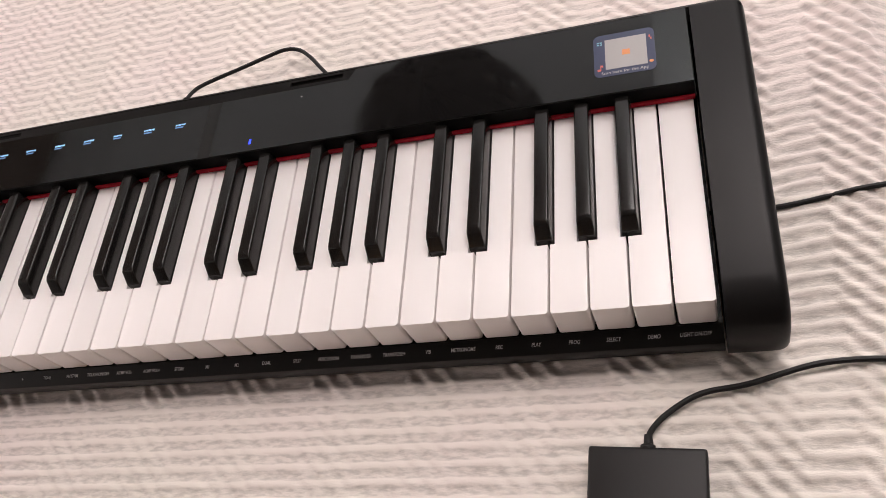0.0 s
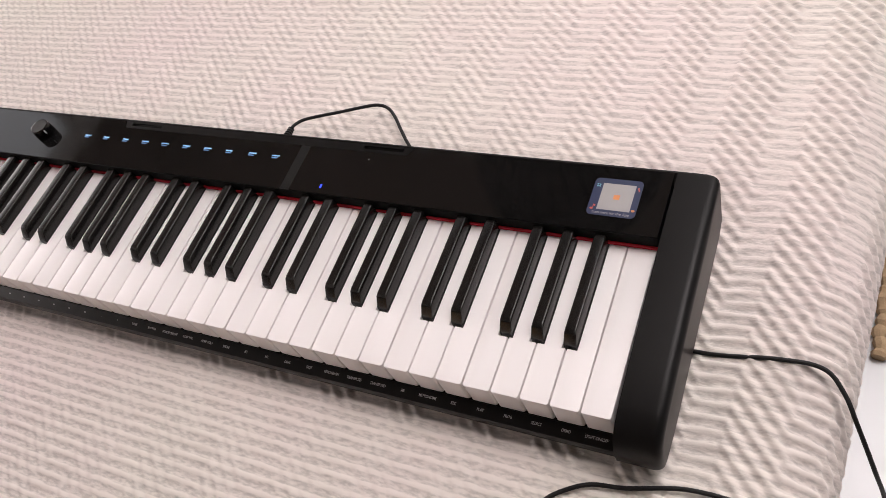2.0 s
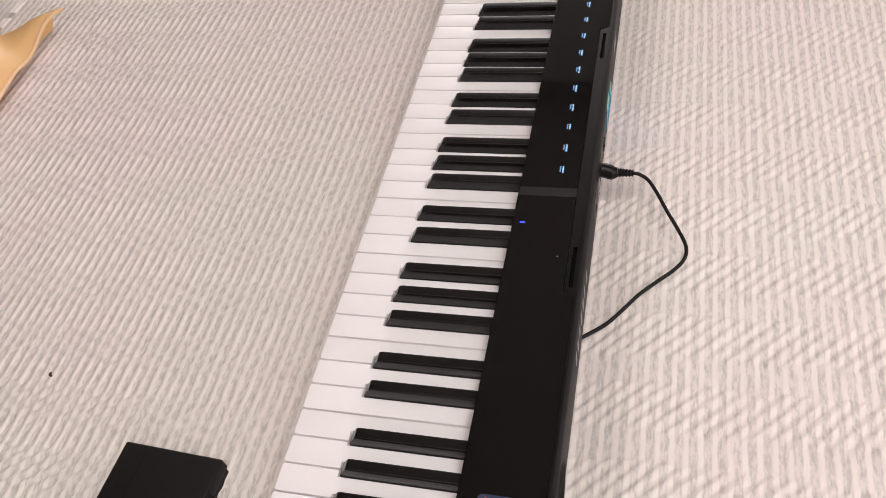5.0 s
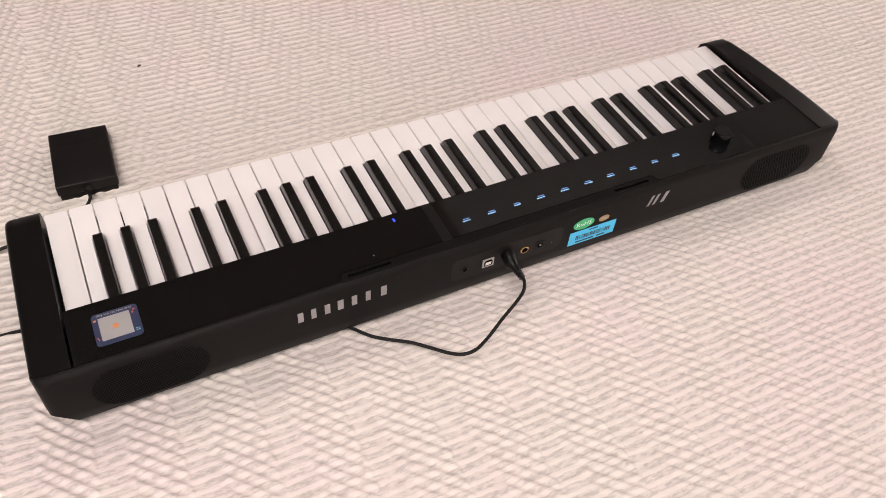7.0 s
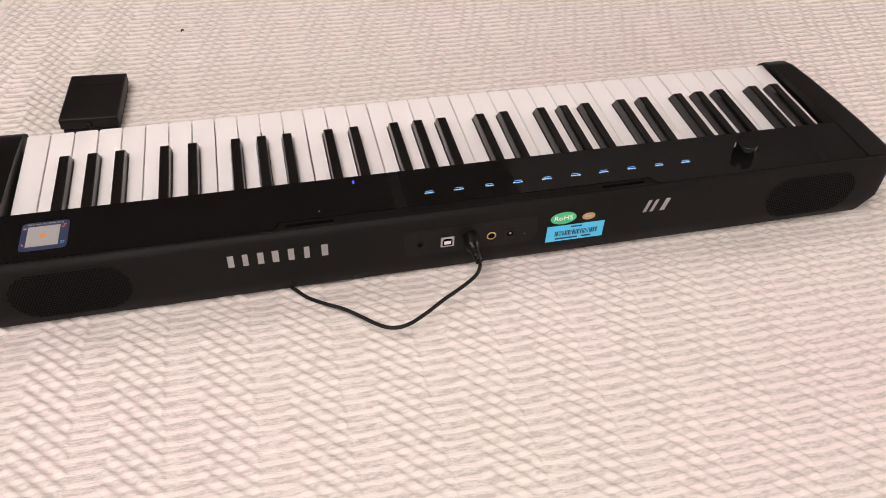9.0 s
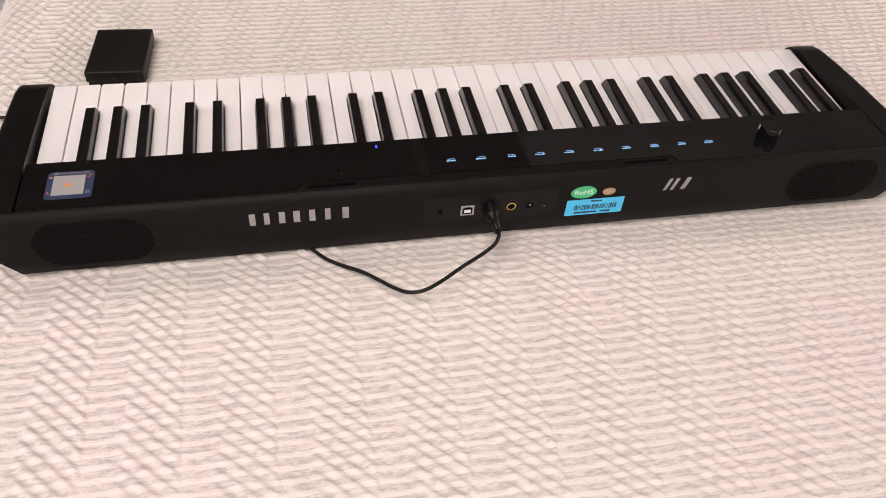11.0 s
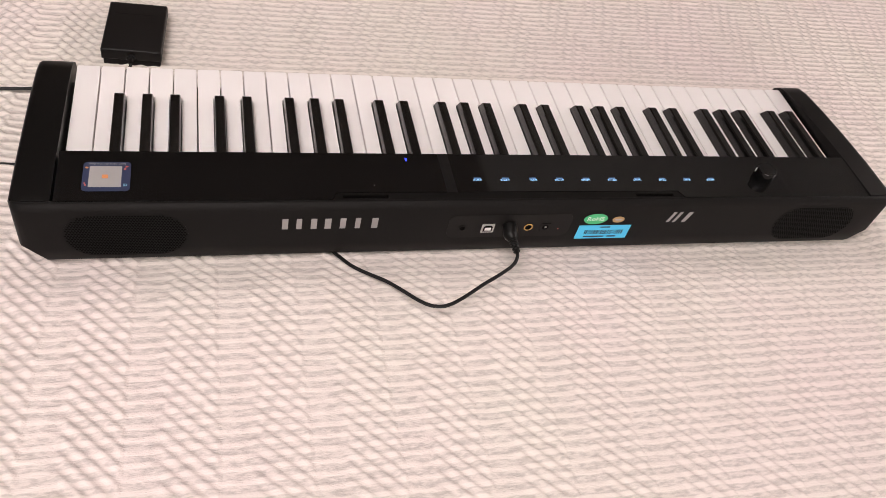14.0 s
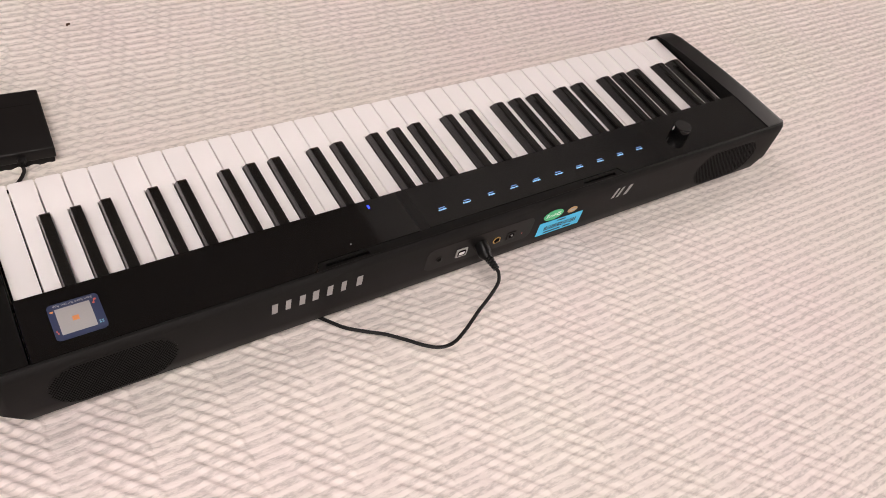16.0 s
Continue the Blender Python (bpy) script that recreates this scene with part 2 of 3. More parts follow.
def ring_of(cx, cy, rx, ry, n):
    return [(cx + rx * math.cos(2 * math.pi * i / n), cy + ry * math.sin(2 * math.pi * i / n)) for i in range(n)]


def rounded(x0, x1, y0, y1, r, n=5):
    pts = []
    for cx, cy, a0 in ((x1 - r, y1 - r, 0), (x0 + r, y1 - r, 90), (x0 + r, y0 + r, 180), (x1 - r, y0 + r, 270)):
        for i in range(n + 1):
            a = radians(a0 + 90 * i / n)
            pts.append((cx + r * math.cos(a), cy + r * math.sin(a)))
    return pts


def lathe(profile, n=40):
    """Turns (radius, height) round the z axis."""
    bm = bmesh.new()
    rows = [[bm.verts.new((r * math.cos(2 * math.pi * i / n), r * math.sin(2 * math.pi * i / n), z)) for i in range(n)] if r > 1e-6 else [bm.verts.new((0, 0, z))] for r, z in profile]
    for a, b in zip(rows, rows[1:]):
        for i in range(n):
            j = (i + 1) % n
            if len(a) == 1:
                bm.faces.new((a[0], b[i], b[j]))
            elif len(b) == 1:
                bm.faces.new((a[i], a[j], b[0]))
            else:
                bm.faces.new((a[i], a[j], b[j], b[i]))
    return bm


def smooth_line(points, steps=10):
    """A Catmull-Rom line through points."""
    p = [Vector(q) for q in points]
    p = [p[0] * 2 - p[1]] + p + [p[-1] * 2 - p[-2]]
    out = []
    for i in range(1, len(p) - 2):
        for s in range(steps):
            t = s / steps
            a, b, c, d = p[i - 1:i + 3]
            out.append(0.5 * ((2 * b) + (c - a) * t + (2 * a - 5 * b + 4 * c - d) * t * t + (3 * b - a - 3 * c + d) * t ** 3))
    out.append(p[-2])
    return out


def tube(points, radius, n=10, steps=10, radii=None):
    line = smooth_line(points, steps)
    bm = bmesh.new()
    rows, up = [], Vector((0, 0, 1))
    for i, q in enumerate(line):
        d = (line[min(i + 1, len(line) - 1)] - line[max(i - 1, 0)]).normalized()
        s = d.cross(up)
        s = s.normalized() if s.length > 1e-4 else Vector((1, 0, 0))
        u = s.cross(d)
        r = radii(i / (len(line) - 1)) if radii else radius
        rows.append([bm.verts.new(q + r * (math.cos(2 * math.pi * k / n) * s + math.sin(2 * math.pi * k / n) * u)) for k in range(n)])
    for a, b in zip(rows, rows[1:]):
        for k in range(n):
            bm.faces.new((a[k], a[(k + 1) % n], b[(k + 1) % n], b[k]))
    bm.faces.new(rows[0])
    bm.faces.new(rows[-1])
    return bm


def turn(bm, m):
    bmesh.ops.transform(bm, matrix=m, verts=bm.verts)
    return bm


def text_mesh(words, size, depth=0.00008, bold=0.0):
    """Raised lettering in the built-in font, centred, in the xy plane."""
    cu = bpy.data.curves.new("lettering", "FONT")
    cu.body, cu.size, cu.extrude, cu.align_x, cu.align_y, cu.resolution_u = words, size, depth, "CENTER", "CENTER", 3
    cu.offset = bold
    ob = bpy.data.objects.new("lettering", cu)
    me = bpy.data.meshes.new_from_object(ob)
    bm = bmesh.new()
    bm.from_mesh(me)
    bpy.data.objects.remove(ob)
    bpy.data.meshes.remove(me)
    return bm


# ---- bed ----
BED_Z = 0.016          # mattress top away from the piano


def sink(x, y):
    """The mattress gives way under the piano and the pedal."""
    dx = np.maximum(np.abs(x) - 0.45, 0)
    dy = np.maximum(np.abs(y - 0.108) - 0.1, 0)
    d = np.hypot(dx, dy)
    soft = -0.011 * np.exp(-(d / 0.036) ** 2)
    return soft + 0.003 * np.sin(x * 3.1 + 1.0) * np.sin(y * 3.7 + 0.4)


def mattress():
    fine = 0.0017
    us = np.concatenate([np.arange(-1.7, -1.0, 0.02), np.arange(-1.0, 0.70, fine), np.arange(0.70, 0.86, 0.01)])
    ys = np.concatenate([np.arange(-1.3, -0.72, 0.02), np.arange(-0.72, 0.64, fine), np.arange(0.64, 1.02, 0.02)])
    U, Y = np.meshgrid(us, ys, indexing="ij")
    r, u0 = 0.055, 0.532
    a = np.clip((U - u0) / r, 0, math.pi / 2)
    down = np.maximum(U - u0 - r * math.pi / 2, 0)
    X = np.minimum(U, u0) + r * np.sin(a)
    Z = -r * (1 - np.cos(a)) - down
    NX, NZ = np.sin(a), np.cos(a)
    Z = Z + BED_Z + sink(X, Y) * np.cos(a)
    # chevron ridges crossed by rows of stitches
    rng = np.random.RandomState(4)
    wob = 0.0016 * np.sin(U * 21 + 3 * np.sin(Y * 9)) + 0.0011 * np.sin(Y * 37 + U * 13)
    # each column of slanted ridges leans down to the right, the next one up again, less steeply
    c = (U - 0.5075) / (2 * HALF) + 0.012 * np.sin(Y * 14 + U * 3)
    n_col, f = np.floor(c), c - np.floor(c)
    part_w = 0.62                       # share of the slanted stripe in each column
    back = (SLOPE * part_w * 2 * HALF - 2 * PITCH) / ((1 - part_w) * 2 * HALF)
    g = 2 * n_col * PITCH + np.where(f < part_w, SLOPE * 2 * HALF * f, SLOPE * 2 * HALF * part_w - back * 2 * HALF * (f - part_w))
    v = (Y + 0.6 * wob + g) / PITCH
    v = v - np.floor(v)
    ridge = np.where(v < 0.34, np.sin(v / 0.34 * math.pi / 2) ** 1.7, np.cos((v - 0.34) / 0.66 * math.pi / 2) ** 1.9)
    strong = np.clip(np.minimum(f, part_w - f) / 0.12 + 0.55, 0, 1)
    behind = np.clip((Y - 0.1) / 0.1, 0, 1)                         # flatter between the slanted stripes
    ridge = ridge * (0.25 - 0.19 * behind + (0.75 + 0.19 * behind) * strong)
    w = (Y + 0.15 * wob) / ROW
    w = np.abs(w - np.floor(w) - 0.5)
    row = np.cos(np.clip(w / 0.3, 0, 1) * math.pi / 2) ** 0.8
    lumps = rng.rand(len(us) // 5 + 2, len(ys) // 5 + 2)
    iu, iy = np.minimum(np.arange(len(us)) / 5.0, lumps.shape[0] - 2), np.minimum(np.arange(len(ys)) / 5.0, lumps.shape[1] - 2)
    fu, fy = (iu % 1)[:, None], (iy % 1)[None, :]
    i0, j0 = iu.astype(int), iy.astype(int)
    L = (lumps[i0][:, j0] * (1 - fu) * (1 - fy) + lumps[i0 + 1][:, j0] * fu * (1 - fy) + lumps[i0][:, j0 + 1] * (1 - fu) * fy + lumps[i0 + 1][:, j0 + 1] * fu * fy)
    right = np.clip((X - 0.28) / 0.16, 0, 1)                        # fuller along the bed edge
    plump = (0.0021 + 0.0012 * right) * (1 - 0.3 * np.clip(-Y / 0.06, 0, 1) * (1 - right))
    h = plump * ridge * (1 - 0.12 * row * (1 - behind)) + ((0.0021 - 0.0009 * strong) * (1 - behind) + 0.00025 * (1 - strong) * behind) * row + 0.0009 * (L - 0.5)
    inner = (np.clip((U + 1.0) / 0.05, 0, 1) * np.clip((Y + 0.73) / 0.05, 0, 1) * np.clip((0.66 - Y) / 0.05, 0, 1))
    h = h * inner + 0.0013 * (1 - inner)
    X, Z = X + NX * h, Z + NZ * h
    X = X + 0.05 * (Y - 0.35) * np.clip((U - 0.2) / 0.3, 0, 1)      # the bed edge runs a little askew
    nu, ny = U.shape
    co = np.stack([X, Y, Z], -1).reshape(-1, 3).astype(np.float32)
    idx = np.arange(nu * ny).reshape(nu, ny)
    quads = np.stack([idx[:-1, :-1], idx[1:, :-1], idx[1:, 1:], idx[:-1, 1:]], -1).reshape(-1, 4)
    me = bpy.data.meshes.new("mattress_cover")
    me.vertices.add(len(co))
    me.vertices.foreach_set("co", co.ravel())
    me.loops.add(quads.size)
    me.loops.foreach_set("vertex_index", quads.ravel().astype(np.int32))
    me.polygons.add(len(quads))
    me.polygons.foreach_set("loop_start", np.arange(0, quads.size, 4, dtype=np.int32))
    me.polygons.foreach_set("use_smooth", np.ones(len(quads), dtype=bool))
    me.update(calc_edges=True)
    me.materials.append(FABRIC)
    return new("mattress_cover", me)


bed = thing("bed", "low pale-wood bed with an off-white quilted herringbone mattress", "bed", (0, 0, -0.45))
cover = mattress()
cover.parent, cover.matrix_parent_inverse = bed, Matrix.Translation((0, 0, 0.45))
tagged(cover, "off-white quilted knit cover in a herringbone relief")


def bed_part(name, bm, mat, label=""):
    ob = part(name, bm, mat, bed, label, True)
    ob.matrix_parent_inverse = Matrix.Translation((0, 0, 0.45))
    return ob


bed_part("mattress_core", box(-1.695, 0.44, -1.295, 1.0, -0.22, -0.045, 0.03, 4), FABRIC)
bed_part("side_rail", turn(box(0.0, 0.03, -1.66, 0.68, -0.33, -0.16, 0.004), pose(0.535, 0.35, 0, 0, 0, -2.86)), OAK, "pale wooden side rail")
bed_part("side_rail", box(-1.74, -1.705, -1.35, 1.05, -0.33, -0.16, 0.004), OAK)
bed_part("end_rail", box(-1.704, 0.563, 1.01, 1.045, -0.33, -0.16, 0.004), OAK)
bed_part("end_rail", box(-1.704, 0.447, -1.345, -1.31, -0.33, -0.16, 0.004), OAK)
bed_part("slat_base", box(-1.7, 0.447, -1.305, 1.005, -0.25, -0.222, 0.003), OAK)
for lx, ly in ((-1.67, -1.27), (-1.67, 0.95), (0.41, -1.27), (0.525, 0.95)):
    bed_part("leg", box(lx - 0.03, lx + 0.03, ly - 0.03, ly + 0.03, -0.4495, -0.252, 0.004), OAK)

# ---- room: walls and ceiling unseen, added round the bed ----
FLOOR_Z = -0.45
tagged(link_mesh("floor", box(-3.2, 5.2, -4.4, 5.2, FLOOR_Z - 0.1, FLOOR_Z - 0.0045), TILE), "pale polished floor tiles", "floor", kind="structure")
floor = bpy.data.objects["floor"]
# Unseen wall, kept dark so the panel reflects little from this side.
tagged(link_mesh("wall_south", box(-3.3, 5.3, -4.5, -4.4, FLOOR_Z - 0.1, 2.7), UNSEEN_DARK), "unseen dark wall, added for dark reflections", "wall", kind="structure")


def wall_with_opening(name, along, lo, hi, depth0, depth1, o0, o1, s0, s1, z1=2.7):
    bm = bmesh.new()
    z0 = FLOOR_Z - 0.1
    for a, b, c, d in ((lo, o0, z0, z1), (o1, hi, z0, z1), (o0, o1, z0, s0), (o0, o1, s1, z1)):
        if along == "x":
            add_box(bm, a, b, depth0, depth1, c, d)
        else:
            add_box(bm, depth0, depth1, a, b, c, d)
    return tagged(link_mesh(name, bm, PLASTER), "wall with a window opening", "wall", kind="structure")


wall_with_opening("wall_north", "x", -3.2, 5.2, 5.2, 5.3, -0.7, 2.5, 0.3, 1.8)
wall_with_opening("wall_west", "y", -4.4, 5.2, -3.3, -3.2, -1.0, 1.6, 0.1, 2.05, 2.12)
# Unseen strip, added so the panel mirrors dark above the west window.
tagged(link_mesh("wall_west_dark_strip", box(-3.3, -3.2, 0.3, 5.2, 2.12, 2.7), UNSEEN_DARK), "unseen dark strip above the window wall, added for dark reflections", "wall", kind="structure")
tagged(link_mesh("wall_east", box(5.2, 5.3, -4.4, 5.2, FLOOR_Z - 0.1, 2.7), PLASTER), "plain painted wall", "wall", kind="structure")
# Unseen pale piece, added to brighten the reflection at the panel's bass end.
tagged(link_mesh("wall_west_upper", box(-3.3, -3.2, -4.4, 0.3, 2.12, 2.7), PLASTER), "unseen pale wall above the window, added to lighten reflections", "wall", kind="structure")
roof = bmesh.new()
for a, b, c, d in ((0.3, 5.2, -1.2, 0.3), (-3.2, 5.2, 2.9, 5.2), (-3.2, 0.3, 2.1, 2.9), (2.6, 5.2, 0.3, 2.9)):
    add_box(roof, a, b, c, d, 2.6, 2.7)
# Shaft up to the added roof lamp, set high for even light.
for a, b, c, d in ((0.2, 0.3, 0.2, 3.0), (2.6, 2.7, 0.2, 3.0), (0.3, 2.6, 0.2, 0.3), (0.3, 2.6, 2.9, 3.0)):
    add_box(roof, a, b, c, d, 2.7, 4.25)
tagged(link_mesh("ceiling", roof, CEILING), "unseen plain grey-beige ceiling with an added roof light shaft", "ceiling", kind="structure")
# Unseen pale bay, added for a lighter reflection at the bass end.
tagged(link_mesh("ceiling_south", box(-3.2, -1.2, -4.4, -1.2, 2.6, 2.7), PLASTER), "unseen pale ceiling bay, added to lighten reflections", "ceiling", kind="structure")
# Unseen dark bays, added to darken what the panel mirrors.
dark_ceiling = bmesh.new()
add_box(dark_ceiling, -3.2, 0.3, -1.2, 2.1, 2.6, 2.7)
add_box(dark_ceiling, -1.2, 5.2, -4.4, -1.2, 2.6, 2.7)
tagged(link_mesh("ceiling_dark_part", dark_ceiling, UNSEEN_DARK), "unseen dark part of the ceiling, added for dark reflections", "ceiling", kind="structure")


def window(name, m, w, h):
    win = tagged(thing(name, "assumed pale framed window with glowing panes", "window"), kind="structure")
    win.matrix_world = m
    bm = bmesh.new()
    for a, b, c, d in ((-w / 2, w / 2, 0, 0.05), (-w / 2, w / 2, h - 0.05, h), (-w / 2, -w / 2 + 0.05, 0.05, h - 0.05), (w / 2 - 0.05, w / 2, 0.05, h - 0.05), (-0.025, 0.025, 0.05, h - 0.05)):
        add_box(bm, a, b, 0.01, 0.06, c, d)
    part("window_frame", bm, PLASTER, win)
    part("pane", box(-w / 2 + 0.05, -0.025, 0.03, 0.036, 0.05, h - 0.05), PANE_GLOW, win)
    part("pane", box(0.025, w / 2 - 0.05, 0.03, 0.036, 0.05, h - 0.05), PANE_GLOW, win)


# North and roof windows are unseen, added for daylight; west follows a panel reflection.
window("added_window_1", pose(0.9, 5.2, 0.3), 3.2, 1.5)
window("window_2", pose(-3.2, 0.3, 0.1, 0, 0, 90), 2.6, 1.95)
window("added_roof_window", pose(1.45, 2.9, 4.25, 90, 0, 0), 2.3, 2.6)


# ---- digital piano ----
P = 0.0235
ZK = 0.07
piano = thing("digital_piano", "black slim digital piano with sixty-one keys lying on the bed", "digital piano")


def rear_panel():
    prof = [(0.2, 0.0085), (0.2075, 0.0095), (0.2112, 0.0155), (0.2130, 0.030), (0.2130, 0.076), (0.2122, 0.0815), (0.2098, 0.0850), (0.2078, 0.0855), (0.2, 0.080)]
    bm = bmesh.new()
    xs = [-0.4575, -0.4562, -0.4535, -0.449, -0.4385, -0.43, 0.43, 0.4385, 0.449, 0.4535, 0.4562, 0.4575]
    tuck = {0.4575: 0.0058, 0.4562: 0.0034, 0.4535: 0.0014, 0.449: 0.0003}
    rows = []
    for x in xs:
        k = max(0.0, (abs(x) - 0.4385) / 0.02)
        rows.append([bm.verts.new((x, max(0.2, y - tuck.get(abs(x), 0)), max(z, 0.0085 + 0.024 * min(1, k * 1.4)))) for y, z in prof])
    for a, b in zip(rows, rows[1:]):
        for i in range(len(prof)):
            j = (i + 1) % len(prof)
            bm.faces.new((a[i], a[j], b[j], b[i]))
    bm.faces.new(rows[0])
    bm.faces.new(rows[-1])
    return bm


rear = part("rear_panel", rear_panel(), REAR, piano, "matt black rear panel", True)
part("case_bottom", prism([(-0.002, 0.0125), (0.1995, 0.0085), (0.1995, 0.0705), (0.146, 0.0705), (0.146, 0.0415), (-0.0005, 0.0415)], "x", -0.4245, 0.4245), CASE, piano)


def end_cap(s):
    prof = [(-0.0085, 0.0225), (-0.0135, 0.0265), (-0.0165, 0.0345), (-0.0165, 0.052), (-0.0125, 0.064), (-0.0035, 0.0715), (0.012, 0.0755), (0.05, 0.0795), (0.10, 0.083), (0.15, 0.0855), (0.2072, 0.0862), (0.2072, 0.0325), (0.19, 0.024), (0.02, 0.018)]
    a, b = (0.4258, 0.4595) if s > 0 else (-0.4595, -0.4258)
    outer = lambda e: all(abs(v.co.x) > 0.459 for v in e.verts)
    bm = prism(prof, "x", a, b, 0.0085, 6, outer)
    return bm


for s in (1, -1):
    part("end_cap", end_cap(s), CASE, piano, "satin black end cheek", True)

rail = part("front_rail", prism([(-0.0008, 0.0422), (-0.0012, 0.0425), (-0.0105, 0.0379), (-0.0115, 0.0372), (-0.0118, 0.0360), (-0.0118, 0.0268), (-0.0105, 0.0248), (-0.0028, 0.0128)], "x", -0.4247, 0.4247), CASE, piano, "black front rail with printed key functions", True)

# glossy top panel, notched at the back for the music-rest slots
NOTCH = 0.1978
outline = [(-0.4235, 0.1448), (0.4235, 0.1448), (0.4235, 0.2072), (0.1865, 0.2072), (0.1815, NOTCH), (-0.1815, NOTCH), (-0.1865, 0.2072), (-0.4235, 0.2072)]
part("top_panel", prism(outline, "z", 0.0752, 0.0856), ACRYLIC, piano, "gloss black acrylic control panel")
deck = bmesh.new()
SLOTS = ((-0.174, -0.13), (0.132, 0.176))
ya, yb, yc, yd = NOTCH + 0.0005, 0.2014, 0.2052, 0.2074
add_box(deck, -0.1811, 0.1811, ya, yb, 0.077, 0.0852)
add_box(deck, -0.1811, 0.1811, yc, yd, 0.077, 0.0852)
for a, b in ((-0.1811, -0.174), (-0.13, 0.132), (0.176, 0.1811)):
    add_box(deck, a, b, yb, yc, 0.077, 0.0852)
for sgn in (1, -1):
    tri = [(0.1811, ya), (0.1859, yd), (0.1811, yd)]
    lo = [deck.verts.new((sgn * p, q, 0.077)) for p, q in tri]
    hi = [deck.verts.new((sgn * p, q, 0.0852)) for p, q in tri]
    deck.faces.new(hi)
    for i in range(3):
        deck.faces.new((lo[i], lo[(i + 1) % 3], hi[(i + 1) % 3], hi[i]))
part("slot_deck", deck, CASE, piano, "rear strip with two music-rest slots")
for a, b in SLOTS:
    part("music_rest_slot", box(a + 0.0005, b - 0.0005, yb + 0.0003, yc - 0.0003, 0.0772, 0.0785), SHADE_BLACK, piano)
part("felt_strip", box(-0.4235, 0.4235, 0.1424, 0.1438, 0.0706, 0.0738), FELT, piano, "red felt strip")
part("fascia", box(-0.4234, 0.4234, 0.1440, 0.1447, 0.0739, 0.0853), GRILLE, piano, "black panel front")
part("lower_panel_lip", box(-0.4235, 0.4235, 0.1449, 0.1458, 0.0706, 0.0751), SHADE_BLACK, piano)

# keys
SHIFT = {1: -0.0018, 2: 0.0018, 4: -0.0026, 5: 0.0, 6: 0.0026}    # black key after C D F G A
CUT = 0.0062


def white_key(note, last=False):
    w = P - 0.0015
    x0, x1 = -w / 2, w / 2
    pts = []
    right_b = note + 1 if note in (0, 1, 3, 4, 5) and not last else None
    left_b = note if note in (1, 2, 4, 5, 6) else None
    r = 0.0019
    for k in range(4):
        t = radians(180 + 30 * k)
        pts.append((x0 + r + r * math.cos(t), r + r * math.sin(t)))
    for k in range(4):
        t = radians(270 + 30 * k)
        pts.append((x1 - r + r * math.cos(t), r + r * math.sin(t)))
    if right_b is not None:
        xr = P / 2 + SHIFT[right_b] - CUT
        pts += [(x1, 0.0468), (xr, 0.0468), (xr, 0.1455)]
    else:
        pts += [(x1, 0.1455)]
    if left_b is not None:
        xl = -P / 2 + SHIFT[left_b] + CUT
        pts += [(xl, 0.1455), (xl, 0.0468), (x0, 0.0468)]
    else:
        pts += [(x0, 0.1455)]
    top = lambda e: all(v.co.z > ZK - 1e-5 for v in e.verts)
    return prism(pts, "z", ZK - 0.0276, ZK, 0.0003, 2, top)


def black_key():
    bm = bmesh.new()
    y0 = 0.0485
    front = [(0.0, 0.0555, 0.0055), (0.0004, 0.0710, 0.0054), (0.0062, 0.0802, 0.0047), (0.0092, 0.0817, 0.0042)]
    L = [[bm.verts.new((s * w, y0 + y, z)) for s in (-1, 1)] for y, z, w in front]
    back = [(0.0555, 0.0055), (0.0712, 0.0054), (0.0802, 0.0049), (0.0819, 0.0042)]
    B = [[bm.verts.new((s * w, 0.1455, z)) for s in (-1, 1)] for z, w in back]
    for i in range(3):
        bm.faces.new((L[i][0], L[i][1], L[i + 1][1], L[i + 1][0]))
        bm.faces.new((L[i][1], B[i][1], B[i + 1][1], L[i + 1][1]))
        bm.faces.new((L[i][0], L[i + 1][0], B[i + 1][0], B[i][0]))
        bm.faces.new((B[i][0], B[i + 1][0], B[i + 1][1], B[i][1]))
    bm.faces.new((L[3][0], L[3][1], B[3][1], B[3][0]))
    bm.faces.new((L[0][0], B[0][0], B[0][1], L[0][1]))
    bmesh.ops.recalc_face_normals(bm, faces=bm.faces)
    es = [e for e in bm.edges if e.calc_face_angle(0) > radians(20) and all(v.co.z > 0.07 and v.co.y < 0.14 or v.co.z > 0.078 for v in e.verts)]
    bmesh.ops.bevel(bm, geom=es, offset=0.0009, segments=3, affect="EDGES", profile=0.6)
    return bm


# printed words on the rail, and the small parts of the panel
A, B = Vector((0, -0.0012, 0.0425)), Vector((0, -0.0105, 0.0379))
slope = math.degrees(math.atan2((A - B).z, (A - B).y))
WORDS = {35: "LIGHT ON/OFF", 34: "DEMO", 33: "SELECT", 32: "PROG", 31: "PLAY", 30: "REC", 29: "METRONOME", 28: "VIB", 27: "TRANSPOSE+", 26: "TRANSPOSE-", 25: "PERCUSSION",
         24: "SPLIT", 23: "DUAL", 22: "M2", 21: "M1", 20: "STORE", 19: "ACMP VOL+", 18: "ACMP VOL-", 17: "TOUCH ON/OFF", 16: "RHYTHM", 15: "TONE", 14: "+", 13: "-"}
place = A.lerp(B, 0.52)
nrm = Vector((0, -(A - B).z, (A - B).y)).normalized()


ITALIC = Matrix(((0.77, 0.2, 0, 0), (0, 1, 0, 0), (0, 0, 1, 0), (0, 0, 0, 1)))    # narrow slanted capitals


def on_rail(k):
    q = place + nrm * 0.0001
    return pose((k + 0.41 - 18) * P, q.y, q.z, slope, 0, 0)


for k, words in WORDS.items():
    part("lettering", turn(turn(text_mesh(words, 0.0034, 0.00008, 0.00001), ITALIC), on_rail(k)), PRINT, rail, "pale printed word")
